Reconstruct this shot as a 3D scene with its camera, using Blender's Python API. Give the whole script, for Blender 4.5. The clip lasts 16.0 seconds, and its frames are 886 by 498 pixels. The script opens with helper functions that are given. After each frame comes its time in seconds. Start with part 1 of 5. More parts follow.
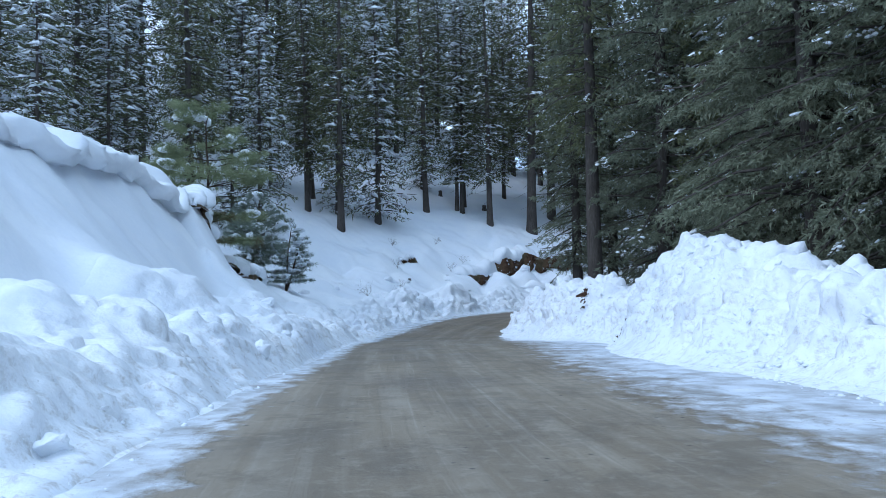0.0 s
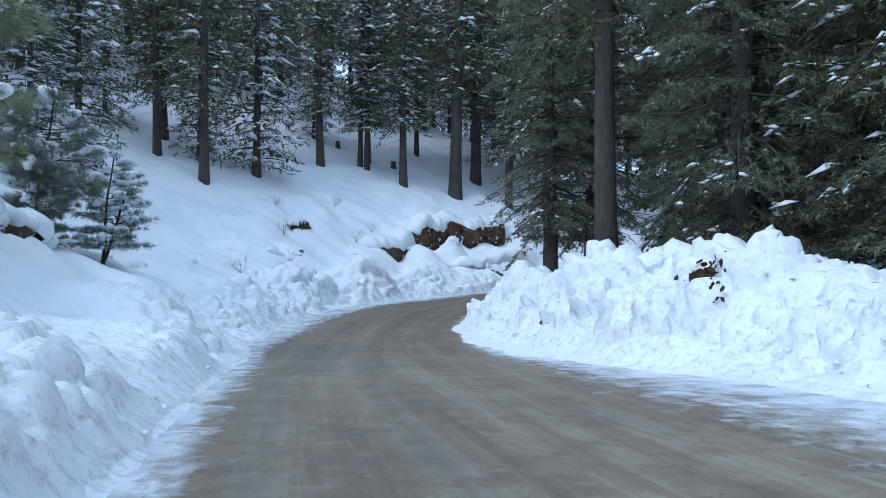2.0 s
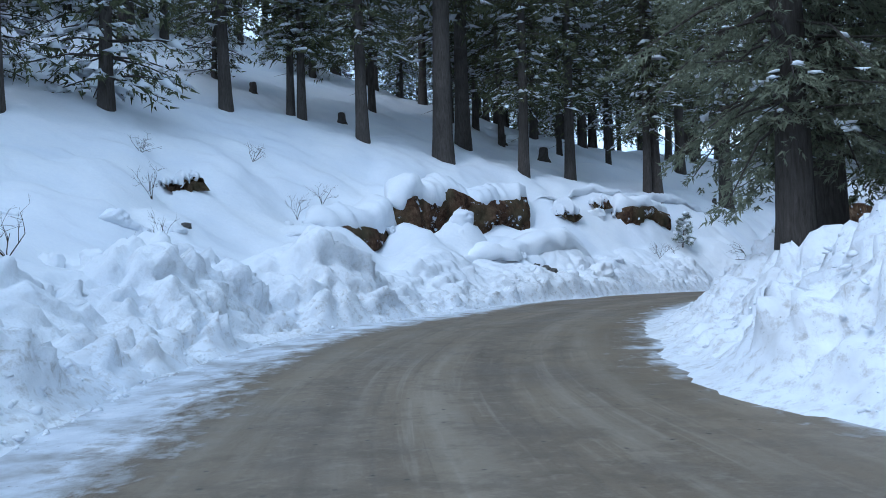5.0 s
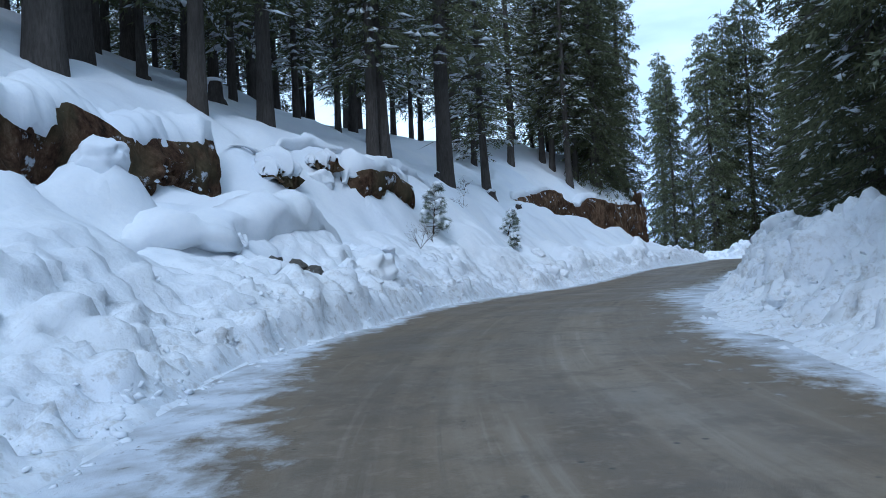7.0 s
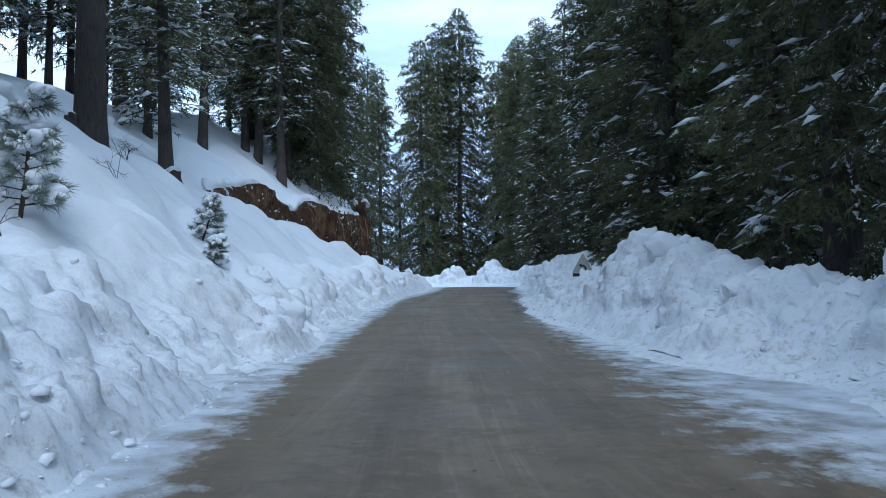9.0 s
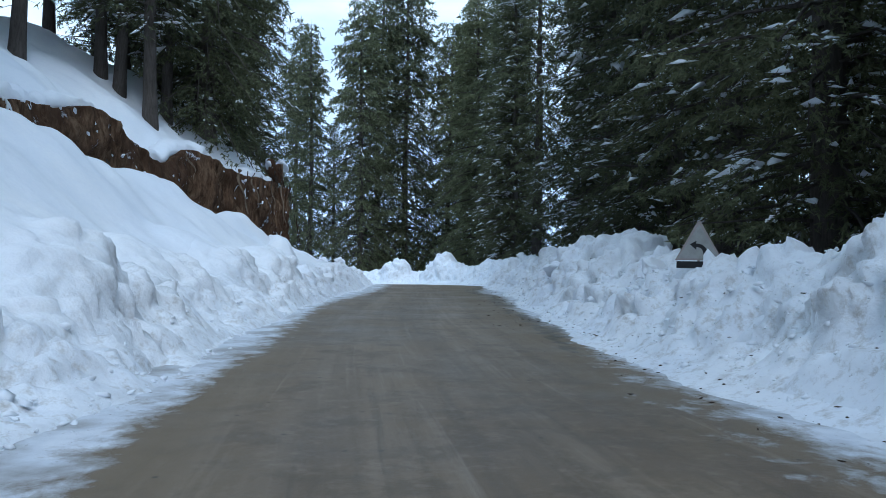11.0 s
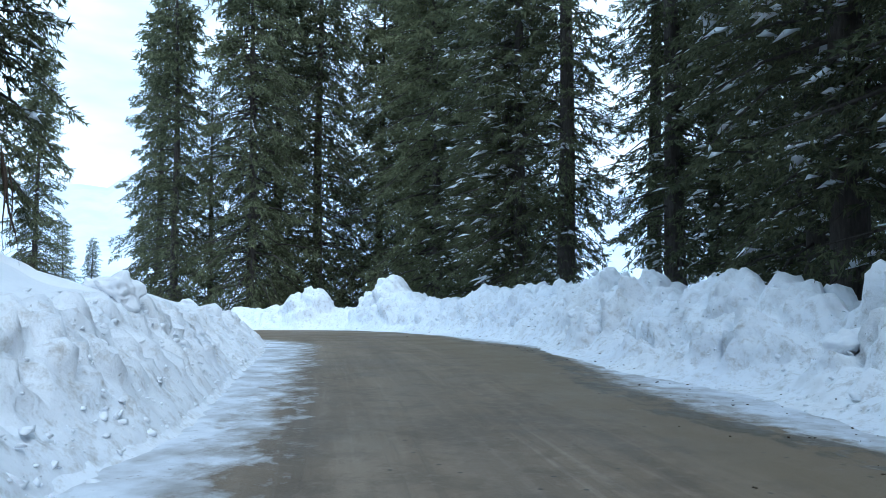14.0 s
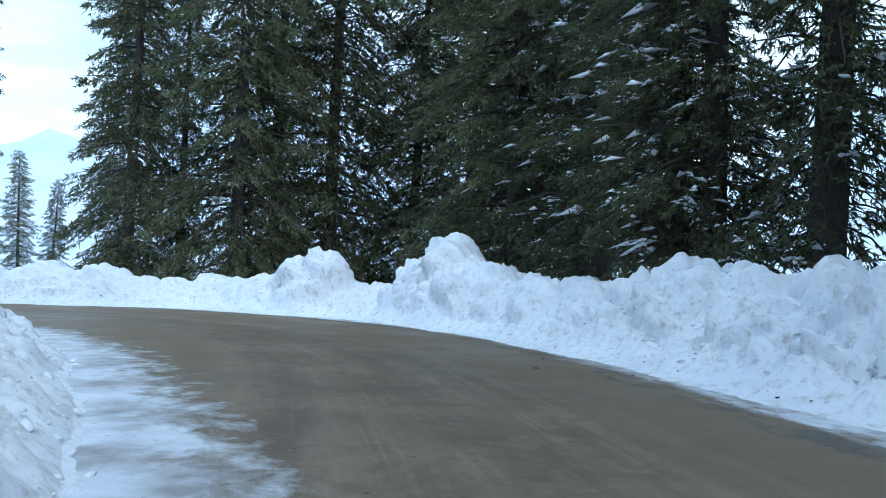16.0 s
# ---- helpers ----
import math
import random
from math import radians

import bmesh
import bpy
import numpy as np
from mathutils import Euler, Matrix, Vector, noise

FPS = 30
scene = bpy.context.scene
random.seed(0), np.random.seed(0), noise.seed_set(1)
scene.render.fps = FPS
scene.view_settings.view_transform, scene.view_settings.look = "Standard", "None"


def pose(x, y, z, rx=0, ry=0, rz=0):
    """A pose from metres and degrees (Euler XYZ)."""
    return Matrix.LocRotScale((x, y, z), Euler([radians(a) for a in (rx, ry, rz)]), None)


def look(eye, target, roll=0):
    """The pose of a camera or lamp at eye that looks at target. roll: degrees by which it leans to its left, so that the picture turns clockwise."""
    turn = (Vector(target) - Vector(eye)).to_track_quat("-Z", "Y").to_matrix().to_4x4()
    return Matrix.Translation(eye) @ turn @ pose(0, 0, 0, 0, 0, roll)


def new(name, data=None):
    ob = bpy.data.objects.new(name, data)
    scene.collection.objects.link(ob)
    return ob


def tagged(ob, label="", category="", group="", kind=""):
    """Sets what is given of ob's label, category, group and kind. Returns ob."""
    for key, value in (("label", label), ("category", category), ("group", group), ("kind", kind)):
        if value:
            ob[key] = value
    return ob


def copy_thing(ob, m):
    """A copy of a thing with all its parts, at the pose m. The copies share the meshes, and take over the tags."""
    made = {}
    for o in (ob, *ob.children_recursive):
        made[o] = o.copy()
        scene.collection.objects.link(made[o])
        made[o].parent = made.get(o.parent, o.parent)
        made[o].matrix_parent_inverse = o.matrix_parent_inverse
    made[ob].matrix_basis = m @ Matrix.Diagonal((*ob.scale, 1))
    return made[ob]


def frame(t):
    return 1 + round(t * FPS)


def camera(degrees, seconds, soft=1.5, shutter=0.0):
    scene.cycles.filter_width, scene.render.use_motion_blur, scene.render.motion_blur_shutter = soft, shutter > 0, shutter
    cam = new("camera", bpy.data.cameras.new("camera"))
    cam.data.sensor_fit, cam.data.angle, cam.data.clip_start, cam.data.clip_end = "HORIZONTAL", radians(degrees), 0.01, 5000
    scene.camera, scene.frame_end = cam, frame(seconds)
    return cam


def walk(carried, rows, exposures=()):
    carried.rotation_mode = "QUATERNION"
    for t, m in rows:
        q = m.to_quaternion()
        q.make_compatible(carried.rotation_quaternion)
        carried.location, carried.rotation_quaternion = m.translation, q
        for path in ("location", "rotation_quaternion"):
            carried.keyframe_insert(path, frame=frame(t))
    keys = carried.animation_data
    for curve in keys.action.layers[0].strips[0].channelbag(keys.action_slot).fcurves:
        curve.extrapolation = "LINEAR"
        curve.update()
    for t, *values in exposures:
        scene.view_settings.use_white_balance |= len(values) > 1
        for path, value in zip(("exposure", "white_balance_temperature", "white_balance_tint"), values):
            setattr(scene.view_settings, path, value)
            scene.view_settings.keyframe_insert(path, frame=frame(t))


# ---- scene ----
# The camera in the car: seconds, eye, target, roll
cam = camera(59.10, 16.0, soft=0.8)
PATH = [
    (0.0, (0.18, 0.08, 1.28), (0.026, 5.078, 1.384), -1.0),
    (0.5, (-0.75, 4.42, 1.13), (-0.552, 9.412, 1.204), -0.6),
    (1.0, (-1.26, 8.59, 0.92), (-0.849, 13.569, 1.026), -0.6),
    (1.5, (-1.66, 12.49, 0.74), (-1.121, 17.455, 0.796), -0.4),
    (2.0, (-2.11, 16.97, 0.50), (-1.470, 21.926, 0.485), 0.2),
    (2.5, (-2.43, 20.83, 0.26), (-1.782, 25.788, 0.256), 0.9),
    (3.0, (-2.82, 24.96, 0.03), (-2.187, 29.922, 0.002), 0.8),
    (3.2, (-2.98, 26.64, -0.08), (-2.325, 31.595, -0.109), 0.7),
    (5.3, (-2.50, 41.68, -1.42), (-1.100, 46.479, -1.225), -2.8),
    (5.5, (-2.40, 43.26, -1.45), (-0.811, 47.996, -1.243), -3.4),
    (6.0, (-1.84, 47.41, -1.49), (0.304, 51.925, -1.256), -4.3),
    (6.5, (-0.89, 51.00, -1.35), (1.804, 55.217, -1.214), -4.1),
    (7.0, (0.69, 54.69, -1.19), (3.987, 58.444, -1.138), -3.1),
    (7.5, (2.74, 57.87, -1.13), (6.520, 61.146, -1.100), -2.1),
    (8.0, (5.35, 60.90, -1.09), (9.483, 63.704, -1.040), -1.1),
    (8.5, (8.33, 63.51, -1.07), (12.690, 65.949, -0.978), -0.4),
    (9.0, (11.74, 66.06, -1.04), (16.253, 68.210, -0.933), -0.3),
    (9.2, (13.09, 67.02, -1.06), (17.641, 69.086, -0.923), -0.2),
    (11.3, (27.61, 74.11, -1.48), (32.293, 75.859, -1.402), 1.3),
    (11.5, (29.18, 74.95, -1.49), (33.870, 76.671, -1.428), 1.6),
    (12.0, (33.50, 77.33, -1.52), (38.243, 78.920, -1.484), 1.4),
    (12.5, (37.52, 79.32, -1.50), (42.274, 80.869, -1.397), 0.6),
    (13.0, (41.97, 81.47, -1.44), (46.749, 82.918, -1.262), 0.2),
    (13.5, (46.27, 83.29, -1.45), (51.081, 84.622, -1.204), 0.1),
    (14.0, (50.82, 85.23, -1.49), (55.667, 86.417, -1.192), 0.3),
    (14.5, (54.84, 86.91, -1.52), (59.699, 88.033, -1.219), 0.8),
    (15.0, (58.99, 88.66, -1.51), (63.852, 89.778, -1.246), 1.8),
    (15.5, (63.08, 90.35, -1.55), (67.944, 91.512, -1.352), 2.4),
    (16.0, (67.01, 92.01, -1.51), (71.843, 93.274, -1.394), 2.9),
]
EXPOSURES = [(0.0, 0.62, 5130, 10), (0.6, 0.66, 5220, 10), (2.0, 0.76, 5220, 10), (3.0, 0.77, 5110, 10), (5.5, 0.73, 5150, 10), (8.0, 0.54, 5120, 9), (11.5, 0.73, 5280, 7), (14.0, 1.0, 5230, 5), (15.0, 0.75, 5170, 6), (16.0, 0.72, 5170, 5)]
walk(cam, [(t, look(eye, target, roll)) for t, eye, target, roll in PATH], EXPOSURES)

# ---- light: a bright, thinly overcast winter day ----
world = bpy.data.worlds.new("winter_sky")
scene.world = world
world.use_nodes = True
wt = world.node_tree
wt.nodes.clear()
SUN_ELEVATION, SUN_ROTATION = 44.0, 236.0
sky = wt.nodes.new("ShaderNodeTexSky")
sky.sky_type, sky.sun_disc = "NISHITA", False
sky.sun_elevation, sky.sun_rotation = radians(SUN_ELEVATION), radians(SUN_ROTATION)
sky.altitude, sky.air_density, sky.dust_density, sky.ozone_density = 2600, 1.0, 1.5, 1.0
coord = wt.nodes.new("ShaderNodeTexCoord")
stretch = wt.nodes.new("ShaderNodeMapping")
stretch.inputs["Scale"].default_value = (1.4, 1.4, 5.0)
cloud = wt.nodes.new("ShaderNodeTexNoise")
cloud.inputs["Scale"].default_value, cloud.inputs["Detail"].default_value, cloud.inputs["Roughness"].default_value = 2.2, 6.0, 0.5
veil = wt.nodes.new("ShaderNodeValToRGB")
veil.color_ramp.elements[0].position, veil.color_ramp.elements[1].position = 0.30, 0.62
veil.color_ramp.elements[0].color, veil.color_ramp.elements[1].color = (0.32, 0.32, 0.32, 1), (0.95, 0.95, 0.95, 1)
mixw = wt.nodes.new("ShaderNodeMix")
mixw.data_type = "RGBA"
mixw.inputs["B"].default_value = (9.2, 10.6, 11.3, 1)
back = wt.nodes.new("ShaderNodeBackground")
back.inputs["Strength"].default_value = 0.09
wout = wt.nodes.new("ShaderNodeOutputWorld")
wt.links.new(coord.outputs["Generated"], stretch.inputs["Vector"])
wt.links.new(stretch.outputs["Vector"], cloud.inputs["Vector"])
wt.links.new(cloud.outputs["Fac"], veil.inputs["Fac"])
wt.links.new(veil.outputs["Color"], mixw.inputs["Factor"])
wt.links.new(sky.outputs["Color"], mixw.inputs["A"])
wt.links.new(mixw.outputs["Result"], back.inputs["Color"])
wt.links.new(back.outputs["Background"], wout.inputs["Surface"])

sun_data = bpy.data.lights.new("sun", "SUN")
sun_data.energy, sun_data.angle, sun_data.color = 0.8, radians(24), (1.0, 0.96, 0.9)
sun = new("sun", sun_data)
sun.rotation_euler = (radians(90 - SUN_ELEVATION), 0, radians(180 - SUN_ROTATION))

# ---- materials ----
def material(name, rough=0.8, spec=0.3):
    m = bpy.data.materials.new(name)
    m.use_nodes = True
    b = m.node_tree.nodes["Principled BSDF"]
    b.inputs["Roughness"].default_value = rough
    b.inputs["Specular IOR Level"].default_value = spec
    return m, m.node_tree, b


def noise_node(nt, scale, detail=4.0, rough=0.55, vector=None, distortion=0.0):
    n = nt.nodes.new("ShaderNodeTexNoise")
    n.inputs["Scale"].default_value, n.inputs["Detail"].default_value = scale, detail
    n.inputs["Roughness"].default_value, n.inputs["Distortion"].default_value = rough, distortion
    nt.links.new(vector or place_node(nt), n.inputs["Vector"])
    return n.outputs["Fac"]


def place_node(nt, scale=None):
    g = nt.nodes.new("ShaderNodeNewGeometry").outputs["Position"]
    if scale is None:
        return g
    m = nt.nodes.new("ShaderNodeMapping")
    m.inputs["Scale"].default_value = scale
    nt.links.new(g, m.inputs["Vector"])
    return m.outputs["Vector"]


def ramp_node(nt, fac, stops):
    r = nt.nodes.new("ShaderNodeValToRGB")
    e = r.color_ramp.elements
    while len(e) < len(stops):
        e.new(0.5)
    for k, (p, c) in zip(e, stops):
        k.position = p
        k.color = (*c, 1) if len(c) == 3 else (c[0], c[0], c[0], 1)
    nt.links.new(fac, r.inputs["Fac"])
    return r.outputs["Color"]


def mix_node(nt, fac, a, b, blend="MIX"):
    m = nt.nodes.new("ShaderNodeMix")
    m.data_type, m.blend_type = "RGBA", blend
    for socket, v in (("Factor", fac), ("A", a), ("B", b)):
        if isinstance(v, (int, float)):
            m.inputs[socket].default_value = v
        elif isinstance(v, tuple):
            m.inputs[socket].default_value = (*v, 1)
        else:
            nt.links.new(v, m.inputs[socket])
    return m.outputs["Result"]


def math_node(nt, op, a, b=0.0, clamp=False):
    m = nt.nodes.new("ShaderNodeMath")
    m.operation, m.use_clamp = op, clamp
    for k, v in enumerate((a, b)):
        if isinstance(v, (int, float)):
            m.inputs[k].default_value = v
        else:
            nt.links.new(v, m.inputs[k])
    return m.outputs["Value"]


def bump_node(nt, b, height, strength, distance):
    n = nt.nodes.new("ShaderNodeBump")
    n.inputs["Strength"].default_value, n.inputs["Distance"].default_value = strength, distance
    nt.links.new(height, n.inputs["Height"])
    nt.links.new(n.outputs["Normal"], b.inputs["Normal"])


def attribute_node(nt, name):
    a = nt.nodes.new("ShaderNodeAttribute")
    a.attribute_name = name
    return a.outputs["Fac"]


def snow_material(name, dirty):
    """Snow; 'grime' on the mesh says how much grit and melt the plough threw there."""
    m, nt, b = material(name, 0.75, 0.2)
    fine, broad = noise_node(nt, 9.0, 6.0, 0.7), noise_node(nt, 0.35, 3.0)
    clean = ramp_node(nt, broad, [(0.3, (0.75, 0.79, 0.85)), (0.7, (0.84, 0.86, 0.88))])
    col = mix_node(nt, ramp_node(nt, fine, [(0.35, (0.0,)), (0.75, (0.35,))]), clean, (0.68, 0.73, 0.82))
    if dirty:
        grime = attribute_node(nt, "grime")
        speck = noise_node(nt, 5.5, 8.0, 0.75)
        cover = math_node(nt, "MULTIPLY", grime, ramp_node(nt, speck, [(0.50, (0.0,)), (0.68, (1.0,))]), True)
        patch = ramp_node(nt, noise_node(nt, 1.1, 4.0, 0.6), [(0.55, (0.0,)), (0.75, (0.55,))])
        cover = math_node(nt, "MAXIMUM", cover, math_node(nt, "MULTIPLY", patch, grime), True)
        col = mix_node(nt, cover, col, (0.42, 0.40, 0.37))
        grit = ramp_node(nt, noise_node(nt, 13.0, 6.0, 0.8), [(0.64, (0.0,)), (0.69, (0.9,))])
        col = mix_node(nt, math_node(nt, "MULTIPLY", grit, grime, True), col, (0.13, 0.115, 0.10))
    nt.links.new(col, b.inputs["Base Color"])
    h = math_node(nt, "ADD", math_node(nt, "MULTIPLY", noise_node(nt, 3.0, 4.0, 0.55), 0.5), math_node(nt, "MULTIPLY", fine, 0.2))
    if dirty:
        h = math_node(nt, "ADD", h, math_node(nt, "MULTIPLY", math_node(nt, "MULTIPLY", noise_node(nt, 7.0, 3.0, 0.5), attribute_node(nt, "broken")), 0.7))
    bump_node(nt, b, h, 0.5, 0.08)
    return m


SNOW = snow_material("snow", False)
SNOW_GROUND = snow_material("ploughed_snow", True)


def road_material():
    """Gritted wet asphalt, worn lighter in the wheel tracks, with snow blown and driven in from both edges."""
    m, nt, b = material("gritted_asphalt", 0.55, 0.4)
    edge, across = attribute_node(nt, "edge"), attribute_node(nt, "across")
    grain, blot = noise_node(nt, 40.0, 5.0, 0.7), noise_node(nt, 0.45, 5.0, 0.6)
    mud = ramp_node(nt, blot, [(0.32, (0.170, 0.132, 0.088)), (0.55, (0.235, 0.190, 0.130)), (0.75, (0.29, 0.245, 0.185))])
    mud = mix_node(nt, ramp_node(nt, grain, [(0.3, (0.0,)), (0.8, (0.5,))]), mud, (0.13, 0.105, 0.075))
    # tracks run along the road: "across" is metres from its middle line, "along" metres down the road
    along = attribute_node(nt, "along")

    def lengthwise(wide, long, detail=5.0, wander=0.3):
        uv = nt.nodes.new("ShaderNodeCombineXYZ")
        nt.links.new(math_node(nt, "MULTIPLY", across, wide), uv.inputs["X"])
        nt.links.new(math_node(nt, "MULTIPLY", along, long), uv.inputs["Y"])
        return noise_node(nt, 1.0, detail, 0.65, uv.outputs["Vector"], wander)

    streak, scrape = lengthwise(1.6, 0.07), lengthwise(7.0, 0.16, 6.0, 0.6)
    mud = mix_node(nt, ramp_node(nt, streak, [(0.46, (0.0,)), (0.66, (0.6,))]), mud, (0.36, 0.315, 0.25))
    mud = mix_node(nt, ramp_node(nt, streak, [(0.28, (0.7,)), (0.42, (0.0,))]), mud, (0.12, 0.098, 0.07))
    mud = mix_node(nt, ramp_node(nt, scrape, [(0.56, (0.0,)), (0.72, (0.55,))]), mud, (0.42, 0.38, 0.32))
    mud = mix_node(nt, ramp_node(nt, scrape, [(0.30, (0.5,)), (0.42, (0.0,))]), mud, (0.105, 0.087, 0.062))
    # two darker wheel tracks, and the grit swept between them
    lane = math_node(nt, "ABSOLUTE", math_node(nt, "SUBTRACT", math_node(nt, "ABSOLUTE", math_node(nt, "SUBTRACT", math_node(nt, "ADD", across, math_node(nt, "MULTIPLY", math_node(nt, "SUBTRACT", streak, 0.5), 1.2)), 0.6)), 0.8))
    mud = mix_node(nt, ramp_node(nt, lane, [(0.10, (0.35,)), (0.42, (0.0,))]), mud, (0.125, 0.103, 0.075))
    # mottled damp patches, and brown mud squeezed out to both sides
    damp = noise_node(nt, 1.7, 7.0, 0.7)
    mud = mix_node(nt, ramp_node(nt, damp, [(0.40, (0.5,)), (0.52, (0.0,))]), mud, (0.115, 0.093, 0.066))
    mud = mix_node(nt, ramp_node(nt, noise_node(nt, 6.0, 6.0, 0.75), [(0.52, (0.0,)), (0.68, (0.5,))]), mud, (0.34, 0.30, 0.24))
    side = ramp_node(nt, math_node(nt, "ADD", math_node(nt, "DIVIDE", math_node(nt, "ABSOLUTE", math_node(nt, "SUBTRACT", across, 1.0)), 4.0), math_node(nt, "MULTIPLY", math_node(nt, "SUBTRACT", damp, 0.5), 0.6)), [(0.38, (0.0,)), (0.62, (0.85,))])
    wet = nt.nodes.new("ShaderNodeMapRange")
    wet.inputs["From Min"].default_value, wet.inputs["From Max"].default_value = 25, 75
    nt.links.new(along, wet.inputs["Value"])
    mud = mix_node(nt, wet.outputs["Result"], mud, mix_node(nt, 1.0, mud, (0.78, 0.72, 0.66), "MULTIPLY"))
    mud = mix_node(nt, math_node(nt, "MULTIPLY", side, wet.outputs["Result"]), mud, (0.165, 0.125, 0.075))
    # small stones and lumps of frozen dirt
    stones = nt.nodes.new("ShaderNodeTexVoronoi")
    stones.inputs["Scale"].default_value = 3.2
    nt.links.new(place_node(nt), stones.inputs["Vector"])
    mud = mix_node(nt, ramp_node(nt, stones.outputs["Distance"], [(0.05, (0.9,)), (0.09, (0.0,))]), mud, (0.05, 0.043, 0.035))
    # snow film: edge runs from 0 (bare) to 1 (covered)
    uv2 = nt.nodes.new("ShaderNodeCombineXYZ")
    nt.links.new(math_node(nt, "MULTIPLY", across, 2.6), uv2.inputs["X"])
    nt.links.new(math_node(nt, "MULTIPLY", along, 2.0), uv2.inputs["Y"])
    ragged = noise_node(nt, 1.0, 8.0, 0.68, uv2.outputs["Vector"], 0.25)
    f = math_node(nt, "ADD", edge, math_node(nt, "MULTIPLY", math_node(nt, "SUBTRACT", ragged, 0.5), 1.5))
    film = ramp_node(nt, f, [(0.40, (0.0,)), (0.50, (0.65,)), (0.70, (1.0,))])
    packed = ramp_node(nt, noise_node(nt, 1.6, 5.0), [(0.32, (0.32, 0.32, 0.32)), (0.55, (0.62, 0.66, 0.72)), (0.75, (0.78, 0.81, 0.86))])
    slush = ramp_node(nt, f, [(0.42, (0.9,)), (0.78, (0.0,))])
    packed = mix_node(nt, slush, packed, (0.25, 0.225, 0.19))
    packed = mix_node(nt, ramp_node(nt, noise_node(nt, 9.0, 6.0, 0.8), [(0.60, (0.0,)), (0.66, (0.7,))]), packed, (0.13, 0.11, 0.09))
    col = mix_node(nt, film, mud, packed)
    patch = math_node(nt, "MULTIPLY", attribute_node(nt, "mire"), math_node(nt, "ADD", ragged, math_node(nt, "MULTIPLY", lengthwise(1.8, 0.5, 6.0), 0.9)))
    col = mix_node(nt, ramp_node(nt, patch, [(0.91, (0.0,)), (1.07, (0.85,))]), col, (0.085, 0.072, 0.050))
    nt.links.new(col, b.inputs["Base Color"])
    nt.links.new(ramp_node(nt, blot, [(0.3, (0.42,)), (0.7, (0.7,))]), b.inputs["Roughness"])
    h = math_node(nt, "ADD", math_node(nt, "MULTIPLY", grain, 0.4), math_node(nt, "MULTIPLY", film, 1.2))
    bump_node(nt, b, h, 0.5, 0.03)
    return m


ROAD = road_material()


def needle_material(name, dark, light):
    m, nt, b = material(name, 0.65, 0.25)
    isl = nt.nodes.new("ShaderNodeNewGeometry").outputs["Random Per Island"]
    obr = nt.nodes.new("ShaderNodeObjectInfo").outputs["Random"]
    col = ramp_node(nt, math_node(nt, "ADD", math_node(nt, "MULTIPLY", isl, 0.6), math_node(nt, "MULTIPLY", obr, 0.4)), [(0.1, dark), (0.9, light)])
    col = mix_node(nt, ramp_node(nt, noise_node(nt, 0.6, 3.0), [(0.35, (0.0,)), (0.8, (0.4,))]), col, tuple(c * 0.6 for c in dark))
    nt.links.new(col, b.inputs["Base Color"])
    thin, add = nt.nodes.new("ShaderNodeBsdfTranslucent"), nt.nodes.new("ShaderNodeMixShader")
    nt.links.new(col, thin.inputs["Color"])
    add.inputs["Fac"].default_value = 0.35
    nt.links.new(b.outputs["BSDF"], add.inputs[1])
    nt.links.new(thin.outputs["BSDF"], add.inputs[2])
    nt.links.new(add.outputs["Shader"], nt.nodes["Material Output"].inputs["Surface"])
    return m


NEEDLES = needle_material("fir_needles", (0.050, 0.060, 0.033), (0.235, 0.246, 0.128))
NEEDLES_OLIVE = needle_material("olive_needles", (0.115, 0.134, 0.097), (0.32, 0.338, 0.232))
NEEDLES_PINE = needle_material("pine_needles", (0.22, 0.255, 0.145), (0.41, 0.44, 0.26))
NEEDLES_FROST = needle_material("frosted_needles", (0.16, 0.195, 0.155), (0.33, 0.37, 0.31))
NEEDLES_BROWN = needle_material("dry_needles", (0.15, 0.11, 0.06), (0.27, 0.20, 0.11))


def bark_material(name, a, b2):
    m, nt, b = material(name, 0.9, 0.15)
    v = place_node(nt, (14, 14, 2.2))
    n = noise_node(nt, 1.0, 6.0, 0.7, v, 0.5)
    col = ramp_node(nt, n, [(0.3, a), (0.7, b2)])
    nt.links.new(mix_node(nt, ramp_node(nt, noise_node(nt, 0.8, 2.0), [(0.4, (0.0,)), (0.8, (0.5,))]), col, tuple(c * 0.55 for c in a)), b.inputs["Base Color"])
    bump_node(nt, b, n, 0.9, 0.06)
    return m


BARK = bark_material("fir_bark", (0.050, 0.043, 0.038), (0.125, 0.110, 0.098))
PALE_ROOT = bark_material("pale_root", (0.14, 0.10, 0.07), (0.32, 0.25, 0.18))
TWIG = bark_material("bare_twig", (0.05, 0.036, 0.026), (0.10, 0.075, 0.055))


def soil_material():
    m, nt, b = material("raw_soil", 0.95, 0.1)
    n, big = noise_node(nt, 3.2, 8.0, 0.75, place_node(nt, (1, 1, 0.7))), noise_node(nt, 0.7, 3.0)
    col = ramp_node(nt, n, [(0.36, (0.022, 0.014, 0.010)), (0.45, (0.066, 0.037, 0.023)), (0.54, (0.120, 0.068, 0.041)), (0.66, (0.21, 0.140, 0.092))])
    col = mix_node(nt, ramp_node(nt, big, [(0.45, (0.0,)), (0.6, (0.7,))]), col, (0.115, 0.098, 0.055))
    dust = ramp_node(nt, noise_node(nt, 2.1, 8.0, 0.65), [(0.60, (0.0,)), (0.65, (0.95,))])
    col = mix_node(nt, dust, col, (0.78, 0.81, 0.87))
    nt.links.new(col, b.inputs["Base Color"])
    bump_node(nt, b, n, 1.0, 0.25)
    return m


SOIL = soil_material()


